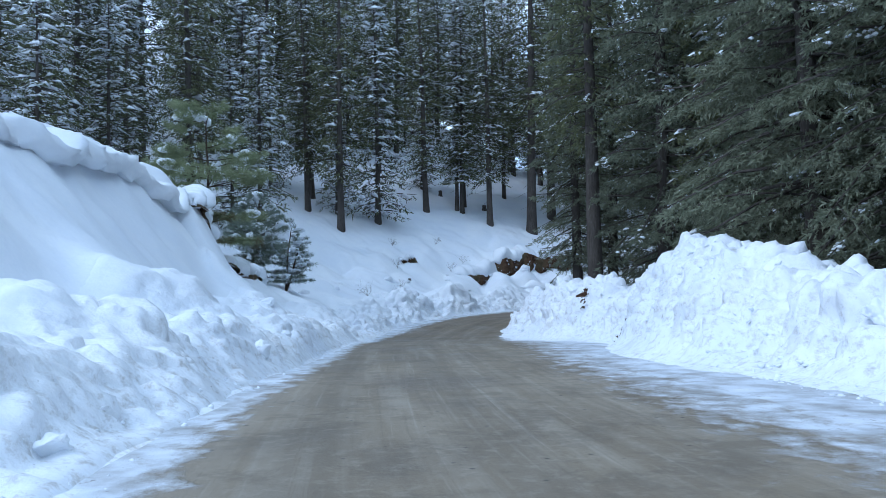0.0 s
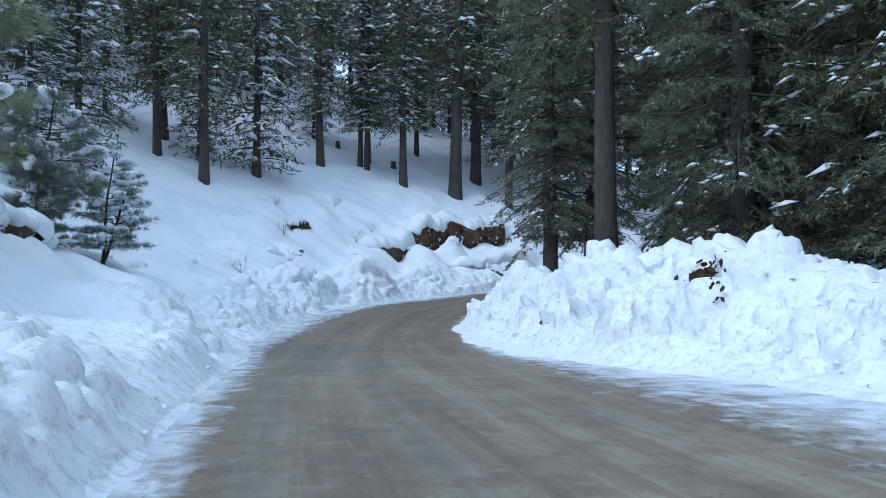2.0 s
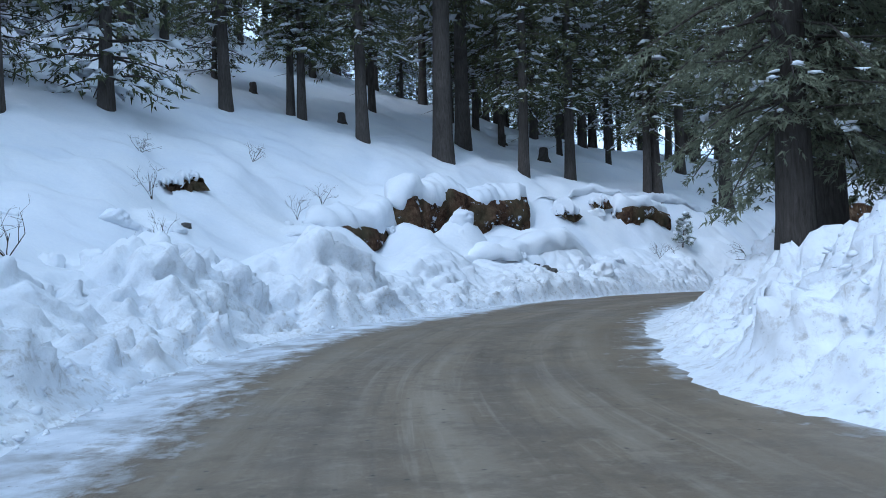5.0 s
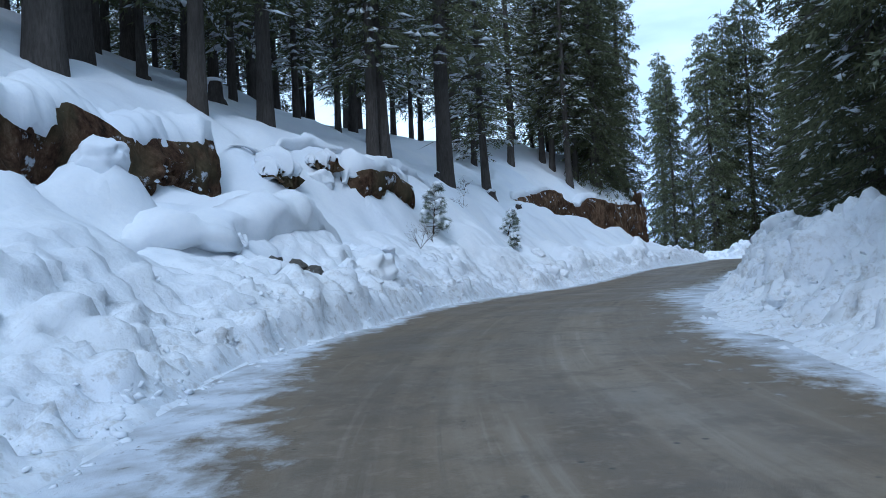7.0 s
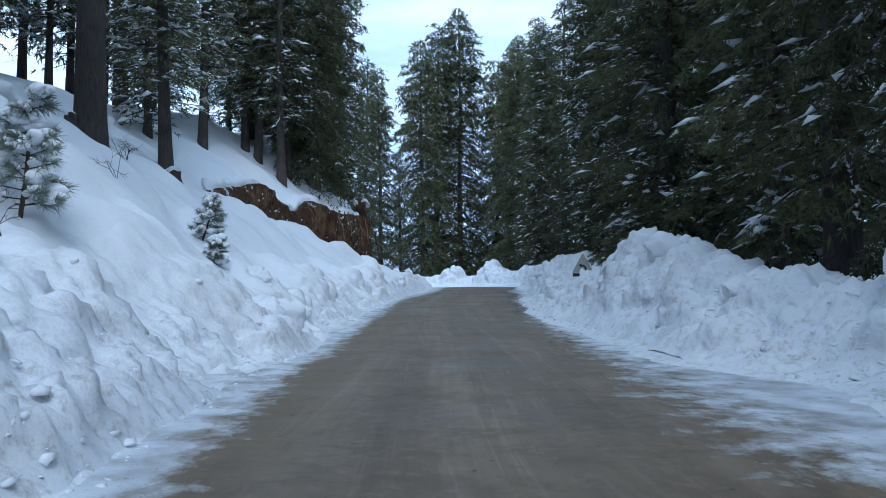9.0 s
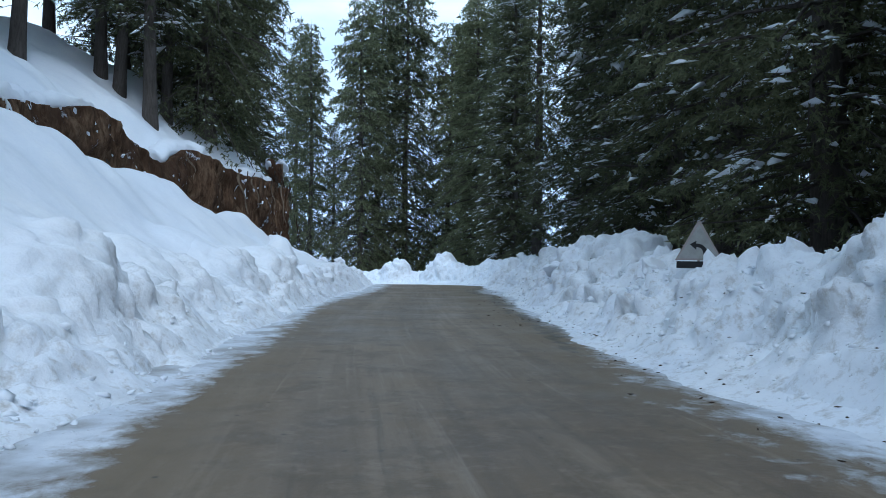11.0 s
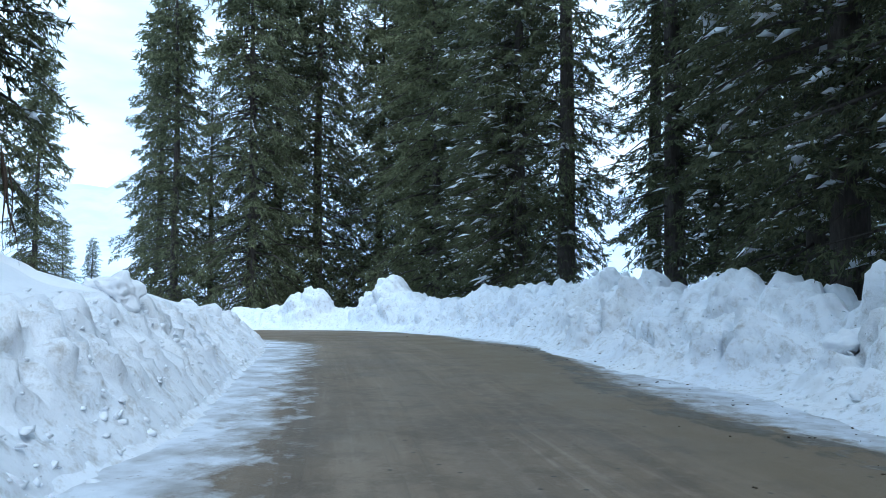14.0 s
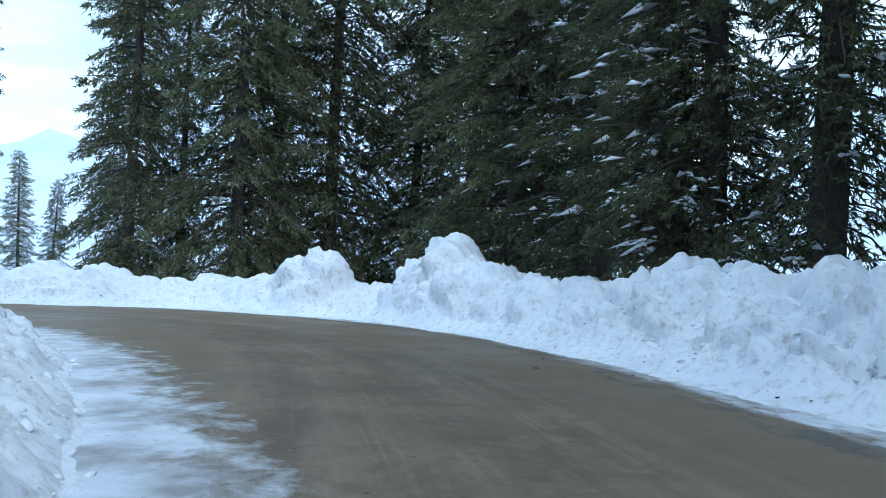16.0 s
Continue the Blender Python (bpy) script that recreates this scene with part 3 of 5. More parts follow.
def build_snow_wall(name, side, label):
    """The broken snow that the plough threw up along one side, finer than the land it lies on."""
    ss = np.arange(-3, ALONG[-1] - 6, 0.085)
    cx, cy = (np.interp(ss, ALONG, LINE[:, k]) for k in range(2))
    tx, ty = (np.interp(ss, ALONG, TANGENT[:, k]) for k in range(2))
    if side > 0:
        d = station(WALL_FOOT, ss)[:, None] + np.arange(-0.75, 5.4, 0.09)[None]
    else:
        d = -station(LEFT_EDGE, ss)[:, None] - np.arange(-0.5, 4.9, 0.09)[None][:, ::-1]
    x, y = cx[:, None] + ty[:, None] * d, cy[:, None] - tx[:, None] * d
    z, grime, broken = land(x, y)
    shape = x.shape
    z, b = z.reshape(shape), broken.reshape(shape)
    z = z - 0.05 * (1 - smoothstep(0.0, 0.06, b))
    # broken slabs and clods stand out square to the slope, in metres along the wall and up its face
    p = np.stack([x, y, z], 2)
    up = np.cumsum(np.r_["1", np.zeros((len(ss), 1)), np.linalg.norm(np.diff(p, axis=1), axis=2)], axis=1)
    normal = np.cross(np.gradient(p, axis=1), np.gradient(p, axis=0))
    normal /= np.linalg.norm(normal, axis=2)[..., None] + 1e-9
    normal *= np.sign(normal[..., 2:3] + 1e-9)
    sa = ss[:, None] + 0.35 * fbm(x, y, 1.1, 2, 171)
    ua = up + 0.35 * fbm(x, y, 1.0, 2, 175)
    calm = 0.5 + 0.5 * smoothstep(-0.12, 0.12, fbm(ss[:, None] + 0 * up, up, 3.0, 2, 180))
    crumb = 0.20 * blocks(sa, ua, 0.33, 152) + 0.14 * blocks(sa, ua, 0.19, 156) + 0.08 * fbm(sa, ua, 0.35, 2, 160)
    if side > 0:
        out = calm * (0.46 * chunks(sa, ua, 1.25, 140) + 0.30 * chunks(sa, ua, 0.55, 145)) + crumb - 0.40
    else:
        big = np.interp(ss, (44, 52, 62, 68, 92, 100, 118), (0.24, 0.42, 0.3, 0.22, 0.2, 0.24, 0.16))[:, None]
        out = calm * (big * chunks(sa, ua, 1.15, 140) + 0.30 * chunks(sa, ua, 0.5, 145)) + 1.2 * crumb - 0.34
        out = (out + 0.1) * np.interp(ss, (0, 40, 48, 62, 70, 92, 104, 120, 140), (0.5, 0.55, 1.0, 1.0, 0.6, 0.6, 0.8, 0.9, 0.6))[:, None] - 0.1
    # the slope's own direction, evened out, so that clods do not shear
    for axis in (0, 1):
        for _ in range(6):
            normal = normal + np.roll(normal, 2, axis) + np.roll(normal, -2, axis)
            normal /= np.linalg.norm(normal, axis=2)[..., None] + 1e-9
    p = p + normal * (out * b)[..., None]
    x, y, z = p[..., 0], p[..., 1], p[..., 2]
    ob = mesh_object(name, np.stack([x.ravel(), y.ravel(), z.ravel()], 1), grid_faces(shape[1], shape[0]), SNOW_GROUND, smooth=True)
    add_value(ob, "grime", grime)
    add_value(ob, "broken", broken)
    tagged(ob, label, "snow bank", kind="structure")


build_snow_wall("snow_wall_1", -1, "low wall of broken ploughed snow below the bank")
build_snow_wall("snow_wall_2", 1, "chest-high wall of broken ploughed snow along the road")


def build_road():
    ss = np.arange(ALONG[0] + 0.5, ALONG[-1] - 0.5, 0.4)
    cx, cy, cz = (np.interp(ss, ALONG, LINE[:, k]) for k in range(3))
    tx, ty = (np.interp(ss, ALONG, TANGENT[:, k]) for k in range(2))
    left, right, foot = (station(t, ss) for t in (LEFT_EDGE, RIGHT_EDGE, WALL_FOOT))
    left = left + station(LEFT_MORE, ss)
    cols = 40
    f = np.linspace(0, 1, cols)
    d = (-left - 0.9)[:, None] * (1 - f) + (foot + 1.0)[:, None] * f
    x, y = cx[:, None] + ty[:, None] * d, cy[:, None] - tx[:, None] * d
    z = cz[:, None] + 0.02 * fbm(x, y, 1.5, 3, 33)
    ob = mesh_object("road", np.stack([x.ravel(), y.ravel(), z.ravel()], 1), grid_faces(cols, len(ss)), ROAD, smooth=True)
    reach = np.interp(ss, (40, 48, 60, 66, 110, 118, 132), (1.2, 2.9, 2.4, 1.3, 1.3, 2.1, 2.5))[:, None]
    e = np.maximum(smoothstep(-reach, 0.35, -d - left[:, None]), np.clip(0.26 + (d - right[:, None]) * 0.32, 0, 0.66) + 0.4 * smoothstep(0.35, 1.0, (d - right[:, None]) / (foot - right)[:, None]))
    e = np.maximum(e, 0.75 * smoothstep(-1.2, -0.1, d - foot[:, None]))
    add_value(ob, "edge", e.ravel())
    # black mud squeezed out along the right-hand edge
    past = d - right[:, None]
    mire = smoothstep(-0.4, 0.25, past) * (1 - smoothstep(0.7, 1.7, past)) * smoothstep(90, 100, ss)[:, None]
    add_value(ob, "mire", mire.ravel())
    add_value(ob, "across", d.ravel())
    add_value(ob, "along", (ss[:, None] + 0 * d).ravel())
    tagged(ob, "gritted brown mountain road with packed snow along its edges", "road", kind="structure")


build_road()

# ---- trees ----
def tube(path, radii, sides):
    """Verts and quads of a tapered tube along the path."""
    p = np.asarray(path, float)
    t = np.gradient(p, axis=0)
    t /= np.linalg.norm(t, axis=1)[:, None] + 1e-9
    ref = np.where(np.abs(t[:, 2:3]) > 0.9, np.array([[1.0, 0, 0]]), np.array([[0, 0, 1.0]]))
    a = np.cross(t, ref)
    a /= np.linalg.norm(a, axis=1)[:, None] + 1e-9
    b = np.cross(t, a)
    ang = np.linspace(0, 2 * np.pi, sides, endpoint=False)
    ring = p[:, None] + np.asarray(radii)[:, None, None] * (np.cos(ang)[None, :, None] * a[:, None] + np.sin(ang)[None, :, None] * b[:, None])
    n = len(p)
    i = np.arange(n * sides).reshape(n, sides)
    j = np.roll(i, -1, axis=1)
    return ring.reshape(-1, 3), np.stack([i[:-1].ravel(), j[:-1].ravel(), j[1:].ravel(), i[1:].ravel()], 1)


def join(pieces):
    verts, faces, n = [], [], 0
    for v, f in pieces:
        verts.append(v)
        faces.append(f + n)
        n += len(v)
    return np.concatenate(verts), np.concatenate(faces)


def sprays(at, way, length, blades, rng):
    """Loose hanging sprays of foliage: short blades set along a rib, each turned its own way."""
    n = len(at)
    along = rng.random((n, blades, 1)) ** 0.8 * 0.8
    d = way[:, None] + rng.normal(0, 0.62, (n, blades, 3)) - np.array([0, 0, 0.15])
    d /= np.linalg.norm(d, axis=2)[..., None]
    w = np.cross(d, rng.normal(0, 1, (n, blades, 3)) + np.array([0, 0, 1.2]))
    w /= np.linalg.norm(w, axis=2)[..., None] + 1e-9
    ln = length[:, None, None] * rng.uniform(0.3, 0.62, (n, blades, 1))
    root = at[:, None] + way[:, None] * along * length[:, None, None]
    v = np.stack([root - w * ln * 0.15, root + w * ln * 0.15, root + d * ln], 2).reshape(-1, 3)
    return v, np.arange(len(v)).reshape(-1, 3)


def blob_shape(cuts):
    bm = bmesh.new()
    bmesh.ops.create_icosphere(bm, subdivisions=cuts, radius=1.0)
    v = np.array([q.co[:] for q in bm.verts])
    f = np.array([[q.index for q in p.verts] for p in bm.faces])
    bm.free()
    return v, f


SMALL_V, SMALL_F = blob_shape(1)
BLOB_V, BLOB_F = blob_shape(3)
FLECK_V = np.array([(1, 0, -0.2), (-0.7, 0.8, -0.2), (-0.7, -0.8, -0.2), (0, 0, 0.9)], float)
FLECK_F = np.array([(0, 1, 3), (1, 2, 3), (2, 0, 3), (0, 2, 1)])


def blobs(at, way, size, rng, flat=0.4, small=False, fleck=False, side_by=0.4, torn=1.1):
    """Lumps of snow, stretched along a direction and flattened."""
    n = len(at)
    if n == 0:
        return np.zeros((0, 3)), np.zeros((0, 3), int)
    bv, bf = (FLECK_V, FLECK_F) if fleck else (SMALL_V, SMALL_F) if small else (BLOB_V, BLOB_F)
    if len(bv) > 100:
        # a large lump: broad dents, no facets
        wave = rng.normal(0, 1.3, (n, 3, 3))
        jitter = 1 + 0.16 * np.sin(np.einsum("vc,nkc->nvk", bv, wave) * 1.6 + rng.uniform(0, 6.28, (n, 1, 3))).sum(2)[..., None]
    else:
        jitter = 1 + torn * (rng.random((n, len(bv), 1)) - 0.5)
    side = np.stack([-way[:, 1], way[:, 0], 0 * way[:, 0]], 1)
    side /= np.linalg.norm(side, axis=1)[:, None] + 1e-9
    b = bv[None] * jitter * (1 if len(bv) > 100 else np.stack([rng.uniform(0.6, 1.1, n), rng.uniform(0.7, 2.0, n), rng.uniform(0.6, 1.1, n)], 1)[:, None])
    v = at[:, None] + size[:, None, None] * (b[..., 0:1] * way[:, None] + b[..., 1:2] * side_by * side[:, None] + b[..., 2:3] * flat * np.array([0, 0, 1.0]))
    return v.reshape(-1, 3), (bf[None] + len(bv) * np.arange(n)[:, None, None]).reshape(-1, 3)


def conifer(name, seed, height, first, reach, girth, density, blade, frond, snow, needles, droop=0.35, dead=0.0, gaps=0.12, taper=0.6, fine=99.0, whorl=5, streaks=0.45):
    """A spruce or fir: tapered trunk, whorls of drooping limbs from 'first' metres up, feathery sprays, snow lying on some limbs."""
    rng = np.random.default_rng(seed)
    thing = new(name)
    n = 16
    zs = np.linspace(-1.2, height, n)
    lean = rng.normal(0, 0.012, 2)
    path = np.stack([lean[0] * zs + 0.05 * np.sin(zs * 0.3 + seed), lean[1] * zs + 0.05 * np.cos(zs * 0.23 + seed), zs], 1)
    r = girth * (1 - np.clip(zs / height, 0, 1)) ** 0.8 + 0.012 + girth * 0.45 * np.exp(-np.clip(zs, 0, 99) / 0.55)
    mesh_object("trunk", *tube(path, r, 12), BARK, thing, smooth=True)
    wood, at, way, size, s_at, s_way, s_size = [], [], [], [], [], [], []
    coarse_at, coarse_way, coarse_size = [], [], []
    z = first
    while z < height - 0.4:
        f = (z - first) / (height - first)
        full = reach * (1 - f) ** taper * (0.55 + 0.45 * min(1, f * 7 + 0.25)) + 0.25
        count = 4 if f > 0.8 else whorl
        turn = rng.random() * 6.28
        for k in range(count):
            if rng.random() < gaps:
                continue
            a = turn + k * 6.28 / count + rng.normal(0, 0.25)
            ln = full * rng.uniform(0.5, 1.15)
            q = np.linspace(0, 1, 5)
            rise = 0.10 + 0.25 * f + rng.normal(0, 0.10)
            sag = droop * rng.uniform(0.55, 1.5)
            dz = ln * (rise * q - sag * (1.2 - 0.5 * f) * q ** 1.8 + 0.10 * q ** 5)
            base = np.array([np.interp(z, zs, path[:, 0]), np.interp(z, zs, path[:, 1]), z])
            out = np.array([math.cos(a), math.sin(a), 0])
            bend = np.array([-out[1], out[0], 0]) * rng.normal(0, 0.12) * ln
            limb = base + out * (ln * q)[:, None] + bend * (q ** 2)[:, None] + np.array([0, 0, 1.0]) * dz[:, None]
            wood.append(tube(limb[::2], (0.012 + 0.016 * ln * (1 - q))[::2], 3))
            rough = z > fine
            m = max(3, int(ln * density * rng.uniform(0.8, 1.2) * (0.75 if rough else 1.0)))
            qq = 0.16 + 0.86 * np.sort(rng.random(m)) ** 0.8
            pos = np.stack([np.interp(qq, q, limb[:, c]) for c in range(3)], 1)
            sgn = np.where(rng.random(m) < 0.5, -1, 1)
            spread = rng.uniform(0.25, 1.25, m) * sgn
            aside = rng.random(m) ** 1.3 * 0.30 * ln * (1.1 - 0.75 * qq) * sgn
            pos = pos + np.array([-out[1], out[0], 0]) * aside[:, None]
            pos[:, 2] -= np.abs(aside) * (0.25 + droop) + rng.random(m) * 0.10
            dirs = out * np.cos(spread)[:, None] + np.array([-out[1], out[0], 0]) * np.sin(spread)[:, None]
            dirs[:, 2] -= rng.uniform(0.15, 1.0, m) * (0.4 + droop)
            dirs /= np.linalg.norm(dirs, axis=1)[:, None]
            length = frond * rng.uniform(0.6, 1.25, m) * (0.65 + 0.35 * min(1.0, ln))
            for store, value in zip((coarse_at, coarse_way, coarse_size) if rough else (at, way, size), (pos, dirs, length * (1.7 if rough else 1.0))):
                store.append(value)
            lying = rng.random() < snow
            if lying:
                c = int(rng.integers(2, 4 + int(10 * snow)))
                pick = rng.integers(0, m, c)
                s_at.append(pos[pick] + dirs[pick] * (length[pick] * 0.3)[:, None] + [0, 0, 0.05])
                s_way.append(dirs[pick] * [1, 1, 0.6])
                s_size.append((0.06 + (0.55 if snow > 0.55 else 0.17) * rng.random(c) ** 2.4) * (0.7 + 0.3 * min(1, ln)))
                if rng.random() < streaks:
                    c = int(5 + ln * 3)
                    qs = np.linspace(rng.uniform(0.3, 0.6), 1.0, c)
                    s_at.append(np.stack([np.interp(qs, q, limb[:, e]) for e in range(3)], 1) + rng.normal(0, 0.03, (c, 3)))
                    s_way.append(np.tile((limb[-1] - limb[1]) / (np.linalg.norm(limb[-1] - limb[1]) + 1e-6), (c, 1)))
                    s_size.append(rng.uniform(0.06, 0.15, c))
                elif streaks < 0.3 and rng.random() < 0.5:
                    # a slab of snow left on one bough
                    c, mid = int(rng.integers(6, 16)), int(rng.integers(0, m))
                    spot = np.argsort(np.linalg.norm(pos - pos[mid], axis=1))[:c]
                    s_at.append(pos[spot] + dirs[spot] * (length[spot] * 0.35)[:, None] + [0, 0, 0.06])
                    s_way.append(dirs[spot] * [1, 1, 0.5])
                    s_size.append(rng.uniform(0.08, 0.20, len(spot)))
        z += rng.uniform(0.34, 0.52) * (1.0 if f < 0.75 else 0.75)
    z = 2.2
    while dead > 0 and z < first:
        a, ln = rng.random() * 6.28, rng.uniform(0.4, 1.6) * dead
        out = np.array([math.cos(a), math.sin(a), 0])
        q = np.linspace(0, 1, 4)
        limb = np.array([0, 0, z]) + path[np.argmin(abs(zs - z))] * [1, 1, 0] + out * (ln * q)[:, None] + np.array([0, 0, -0.3]) * (ln * q ** 1.5)[:, None]
        wood.append(tube(limb[[0, 1, 3]], 0.022 * (1.1 - q)[[0, 1, 3]], 3))
        z += rng.uniform(0.25, 0.9)
    tagged(mesh_object("branch", *join(wood), BARK, thing), kind="stuff")
    pieces = [sprays(np.concatenate(at), np.concatenate(way), np.concatenate(size), blade, rng)]
    if coarse_at:
        pieces.append(sprays(np.concatenate(coarse_at), np.concatenate(coarse_way), np.concatenate(coarse_size), 4, rng))
    v, fc = join(pieces)
    tagged(mesh_object("crown", v, fc, needles, thing), kind="stuff")
    if s_at:
        tagged(mesh_object("snow_load", *blobs(np.concatenate(s_at), np.concatenate(s_way), np.concatenate(s_size), rng, 0.3, True, snow > 0.55), SNOW, thing, smooth=True), kind="stuff")
    return thing


FIR = "tall dark green fir with drooping branches, rooted in snow"
SNOWY = "dark fir dusted with clumps of snow on the hillside"
KINDS = {
    # dense firs behind the right-hand snow wall, branched low down
    "dense": conifer("fir_tree", 11, 29, 2.6, 3.7, 0.40, 24.0, 8, 0.35, 0.75, NEEDLES, 0.46, 0.8, 0.16, 0.5, 12.0, 5, 0.25),
    "dense2": conifer("fir_tree", 12, 31, 4.2, 3.5, 0.44, 24.0, 8, 0.35, 0.75, NEEDLES, 0.55, 1.0, 0.22, 0.5, 12.0, 5, 0.25),
    "olive": conifer("fir_tree", 13, 25, 2.4, 3.9, 0.34, 25.0, 9, 0.34, 0.15, NEEDLES_OLIVE, 0.44, 0.0, 0.12, 0.55, 12.0, 5, 0.1),
    "slim": conifer("fir_tree", 14, 30, 3.2, 2.4, 0.44, 22.0, 8, 0.37, 0.25, NEEDLES, 0.6, 0.7, 0.18, 0.4, 14.0, 5, 0.2),
    "olive2": conifer("fir_tree", 16, 30, 3.4, 3.8, 0.42, 24.0, 8, 0.34, 0.35, NEEDLES_OLIVE, 0.5, 0.6, 0.14, 0.5, 13.0, 5, 0.1),
    # a fir on the edge of the cut, its low boughs hanging over the drop
    "cliff": conifer("fir_tree", 17, 24, 0.7, 4.0, 0.46, 22.0, 8, 0.36, 0.3, NEEDLES, 0.62, 0.0, 0.10, 0.5, 12.0, 6, 0.1),
    # a thin old fir, its bare limbs showing through the crown
    "sparse": conifer("fir_tree", 18, 30, 4.0, 3.0, 0.36, 11.0, 6, 0.36, 0.3, NEEDLES, 0.5, 1.4, 0.34, 0.5, 99.0, 4, 0.1),
    # an old fir with a long bare bole
    "bole": conifer("fir_tree", 15, 33, 12.0, 3.0, 0.46, 10.0, 5, 0.55, 0.4, NEEDLES, 0.5, 1.1, 0.2, 0.45),
}
KINDS.update({
    # tall hillside firs with bare lower trunks
    "tall": conifer("fir_tree", 21, 31, 7.5, 3.3, 0.42, 9.0, 4, 0.58, 0.65, NEEDLES, 0.44, 1.2, 0.20, 0.5),
    "tall2": conifer("fir_tree", 22, 27, 4.6, 2.8, 0.29, 9.0, 4, 0.58, 0.75, NEEDLES, 0.42, 1.2, 0.20, 0.5),
    "thin": conifer("fir_tree", 23, 24, 3.4, 2.2, 0.20, 7.5, 4, 0.58, 0.9, NEEDLES, 0.40, 0.8, 0.15, 0.5),
    "far": conifer("fir_tree", 24, 25, 3.0, 2.5, 0.22, 6.0, 3, 0.76, 0.8, NEEDLES, 0.40, 0.0, 0.15, 0.5),
})
KINDS.update({
    # snow-laden younger firs
    "snowy": conifer("fir_tree", 31, 15, 0.8, 2.5, 0.17, 8.0, 4, 0.50, 1.0, NEEDLES, 0.40),
    "snowy2": conifer("fir_tree", 32, 11, 0.5, 2.0, 0.13, 8.0, 4, 0.46, 1.0, NEEDLES, 0.42),
    # shaggy old firs further off
    "spire": conifer("fir_tree", 41, 30, 0.6, 3.5, 0.32, 20.0, 6, 0.48, 0.12, NEEDLES, 0.6, 0.0, 0.20, 0.5, 20.0, 6, 0.2),
    "spire2": conifer("fir_tree", 42, 33, 1.4, 5.0, 0.38, 20.0, 6, 0.50, 0.12, NEEDLES, 0.65, 0.0, 0.22, 0.42, 20.0, 6, 0.2),
})
PLACED = []
rng_forest = random.Random(5)


def plant(kind, x, y, size=1.0, z=None):
    z = float(land([x], [y])[0][0]) if z is None else z
    m = Matrix.Translation((x, y, z)) @ Matrix.Rotation(rng_forest.random() * 6.28, 4, "Z") @ Matrix.Diagonal((size, size, size * rng_forest.uniform(0.94, 1.08), 1))
    ob = copy_thing(KINDS[kind], m)
    snowy = kind.startswith("snowy")
    tagged(ob, SNOWY if snowy or kind in ("thin", "far") else FIR, "tree", "forest firs")
    PLACED.append((x, y))
    return ob


# firs whose place is known
# the slope above the first bend
HILL_FIRS = (
    ("tall", 6.6, 76.8, 1.12), ("tall", 9.1, 82.3, 1.0), ("tall2", 2.5, 75.8, 0.95), ("thin", -0.2, 77.5, 1.0), ("thin", -0.7, 77.9, 0.9), ("tall2", -3.7, 76.3, 0.95),
    ("tall2", 10.8, 77.0, 0.9), ("tall2", 14.2, 79.0, 0.95), ("tall", 19.5, 79.6, 0.9), ("tall2", 18.8, 79.2, 0.8), ("tall", 27.3, 84.5, 1.0), ("tall2", 35.0, 89.3, 0.85),
    ("snowy", 39.8, 95.4, 1.0),
)
# behind the right-hand snow wall
VERGE_FIRS = (
    ("snowy", -7.7, 69.6, 1.35), ("tall2", -10.6, 66.6, 1.0), ("dense2", 31.9, 65.4, 1.0), ("dense2", 27.0, 63.0, 1.0), ("dense2", 36.8, 67.2, 0.95), ("dense2", 22.4, 60.1, 1.0), ("dense2", 16.6, 58.3, 1.05),
    ("dense", 43.6, 71.2, 1.0), ("dense2", 50.6, 73.4, 1.0), ("dense", 55.7, 75.2, 0.95), ("dense", 61.1, 77.0, 1.0), ("dense", 65.0, 79.0, 1.0), ("dense2", 68.6, 80.9, 0.95), ("bole", 7.5, 44.2, 1.0), ("olive2", 7.5, 52.5, 0.8), ("olive2", 10.3, 54.8, 0.9), ("olive", 13.0, 31.5, 1.1), ("olive", 10.6, 23.5, 1.0), ("olive2", 10.2, 39.6, 1.0), ("olive2", 12.2, 43.0, 0.9),
    ("olive2", 14.5, 52.0, 0.9), ("olive2", 18.5, 55.0, 0.9), ("olive2", 14.0, 47.0, 0.9),
)
# above the cut earth bank
BANK_FIRS = (
    ("tall2", 51.1, 95.9, 0.9), ("tall2", 52.2, 98.6, 0.85), ("cliff", 56.0, 97.0, 1.0), ("tall2", 54.0, 97.6, 0.8), ("tall", 61.0, 100.6, 0.9),
    ("dense", 57.2, 100.4, 0.8), ("dense2", 61.4, 101.1, 0.8), ("tall2", 65.4, 107.4, 0.9), ("dense", 68.2, 112.0, 0.6), ("dense2", 60.5, 103.0, 0.8), ("dense", 63.8, 103.2, 0.85),
    ("dense", 56.0, 102.0, 0.8), ("dense", 65.6, 102.8, 0.95), ("spire", 62.6, 100.4, 0.7), ("tall2", 52.0, 99.5, 0.85), ("tall2", 46.5, 98.0, 0.9), ("slim", 66.9, 101.6, 1.0),
    ("far", 43.2, 98.6, 1.0), ("far", 50.0, 106.0, 1.05), ("tall2", 53.6, 104.4, 0.9), ("snowy", 47.4, 103.0, 1.1), ("far", 46.0, 108.5, 1.1), ("slim", 66.2, 105.4, 1.0),
)
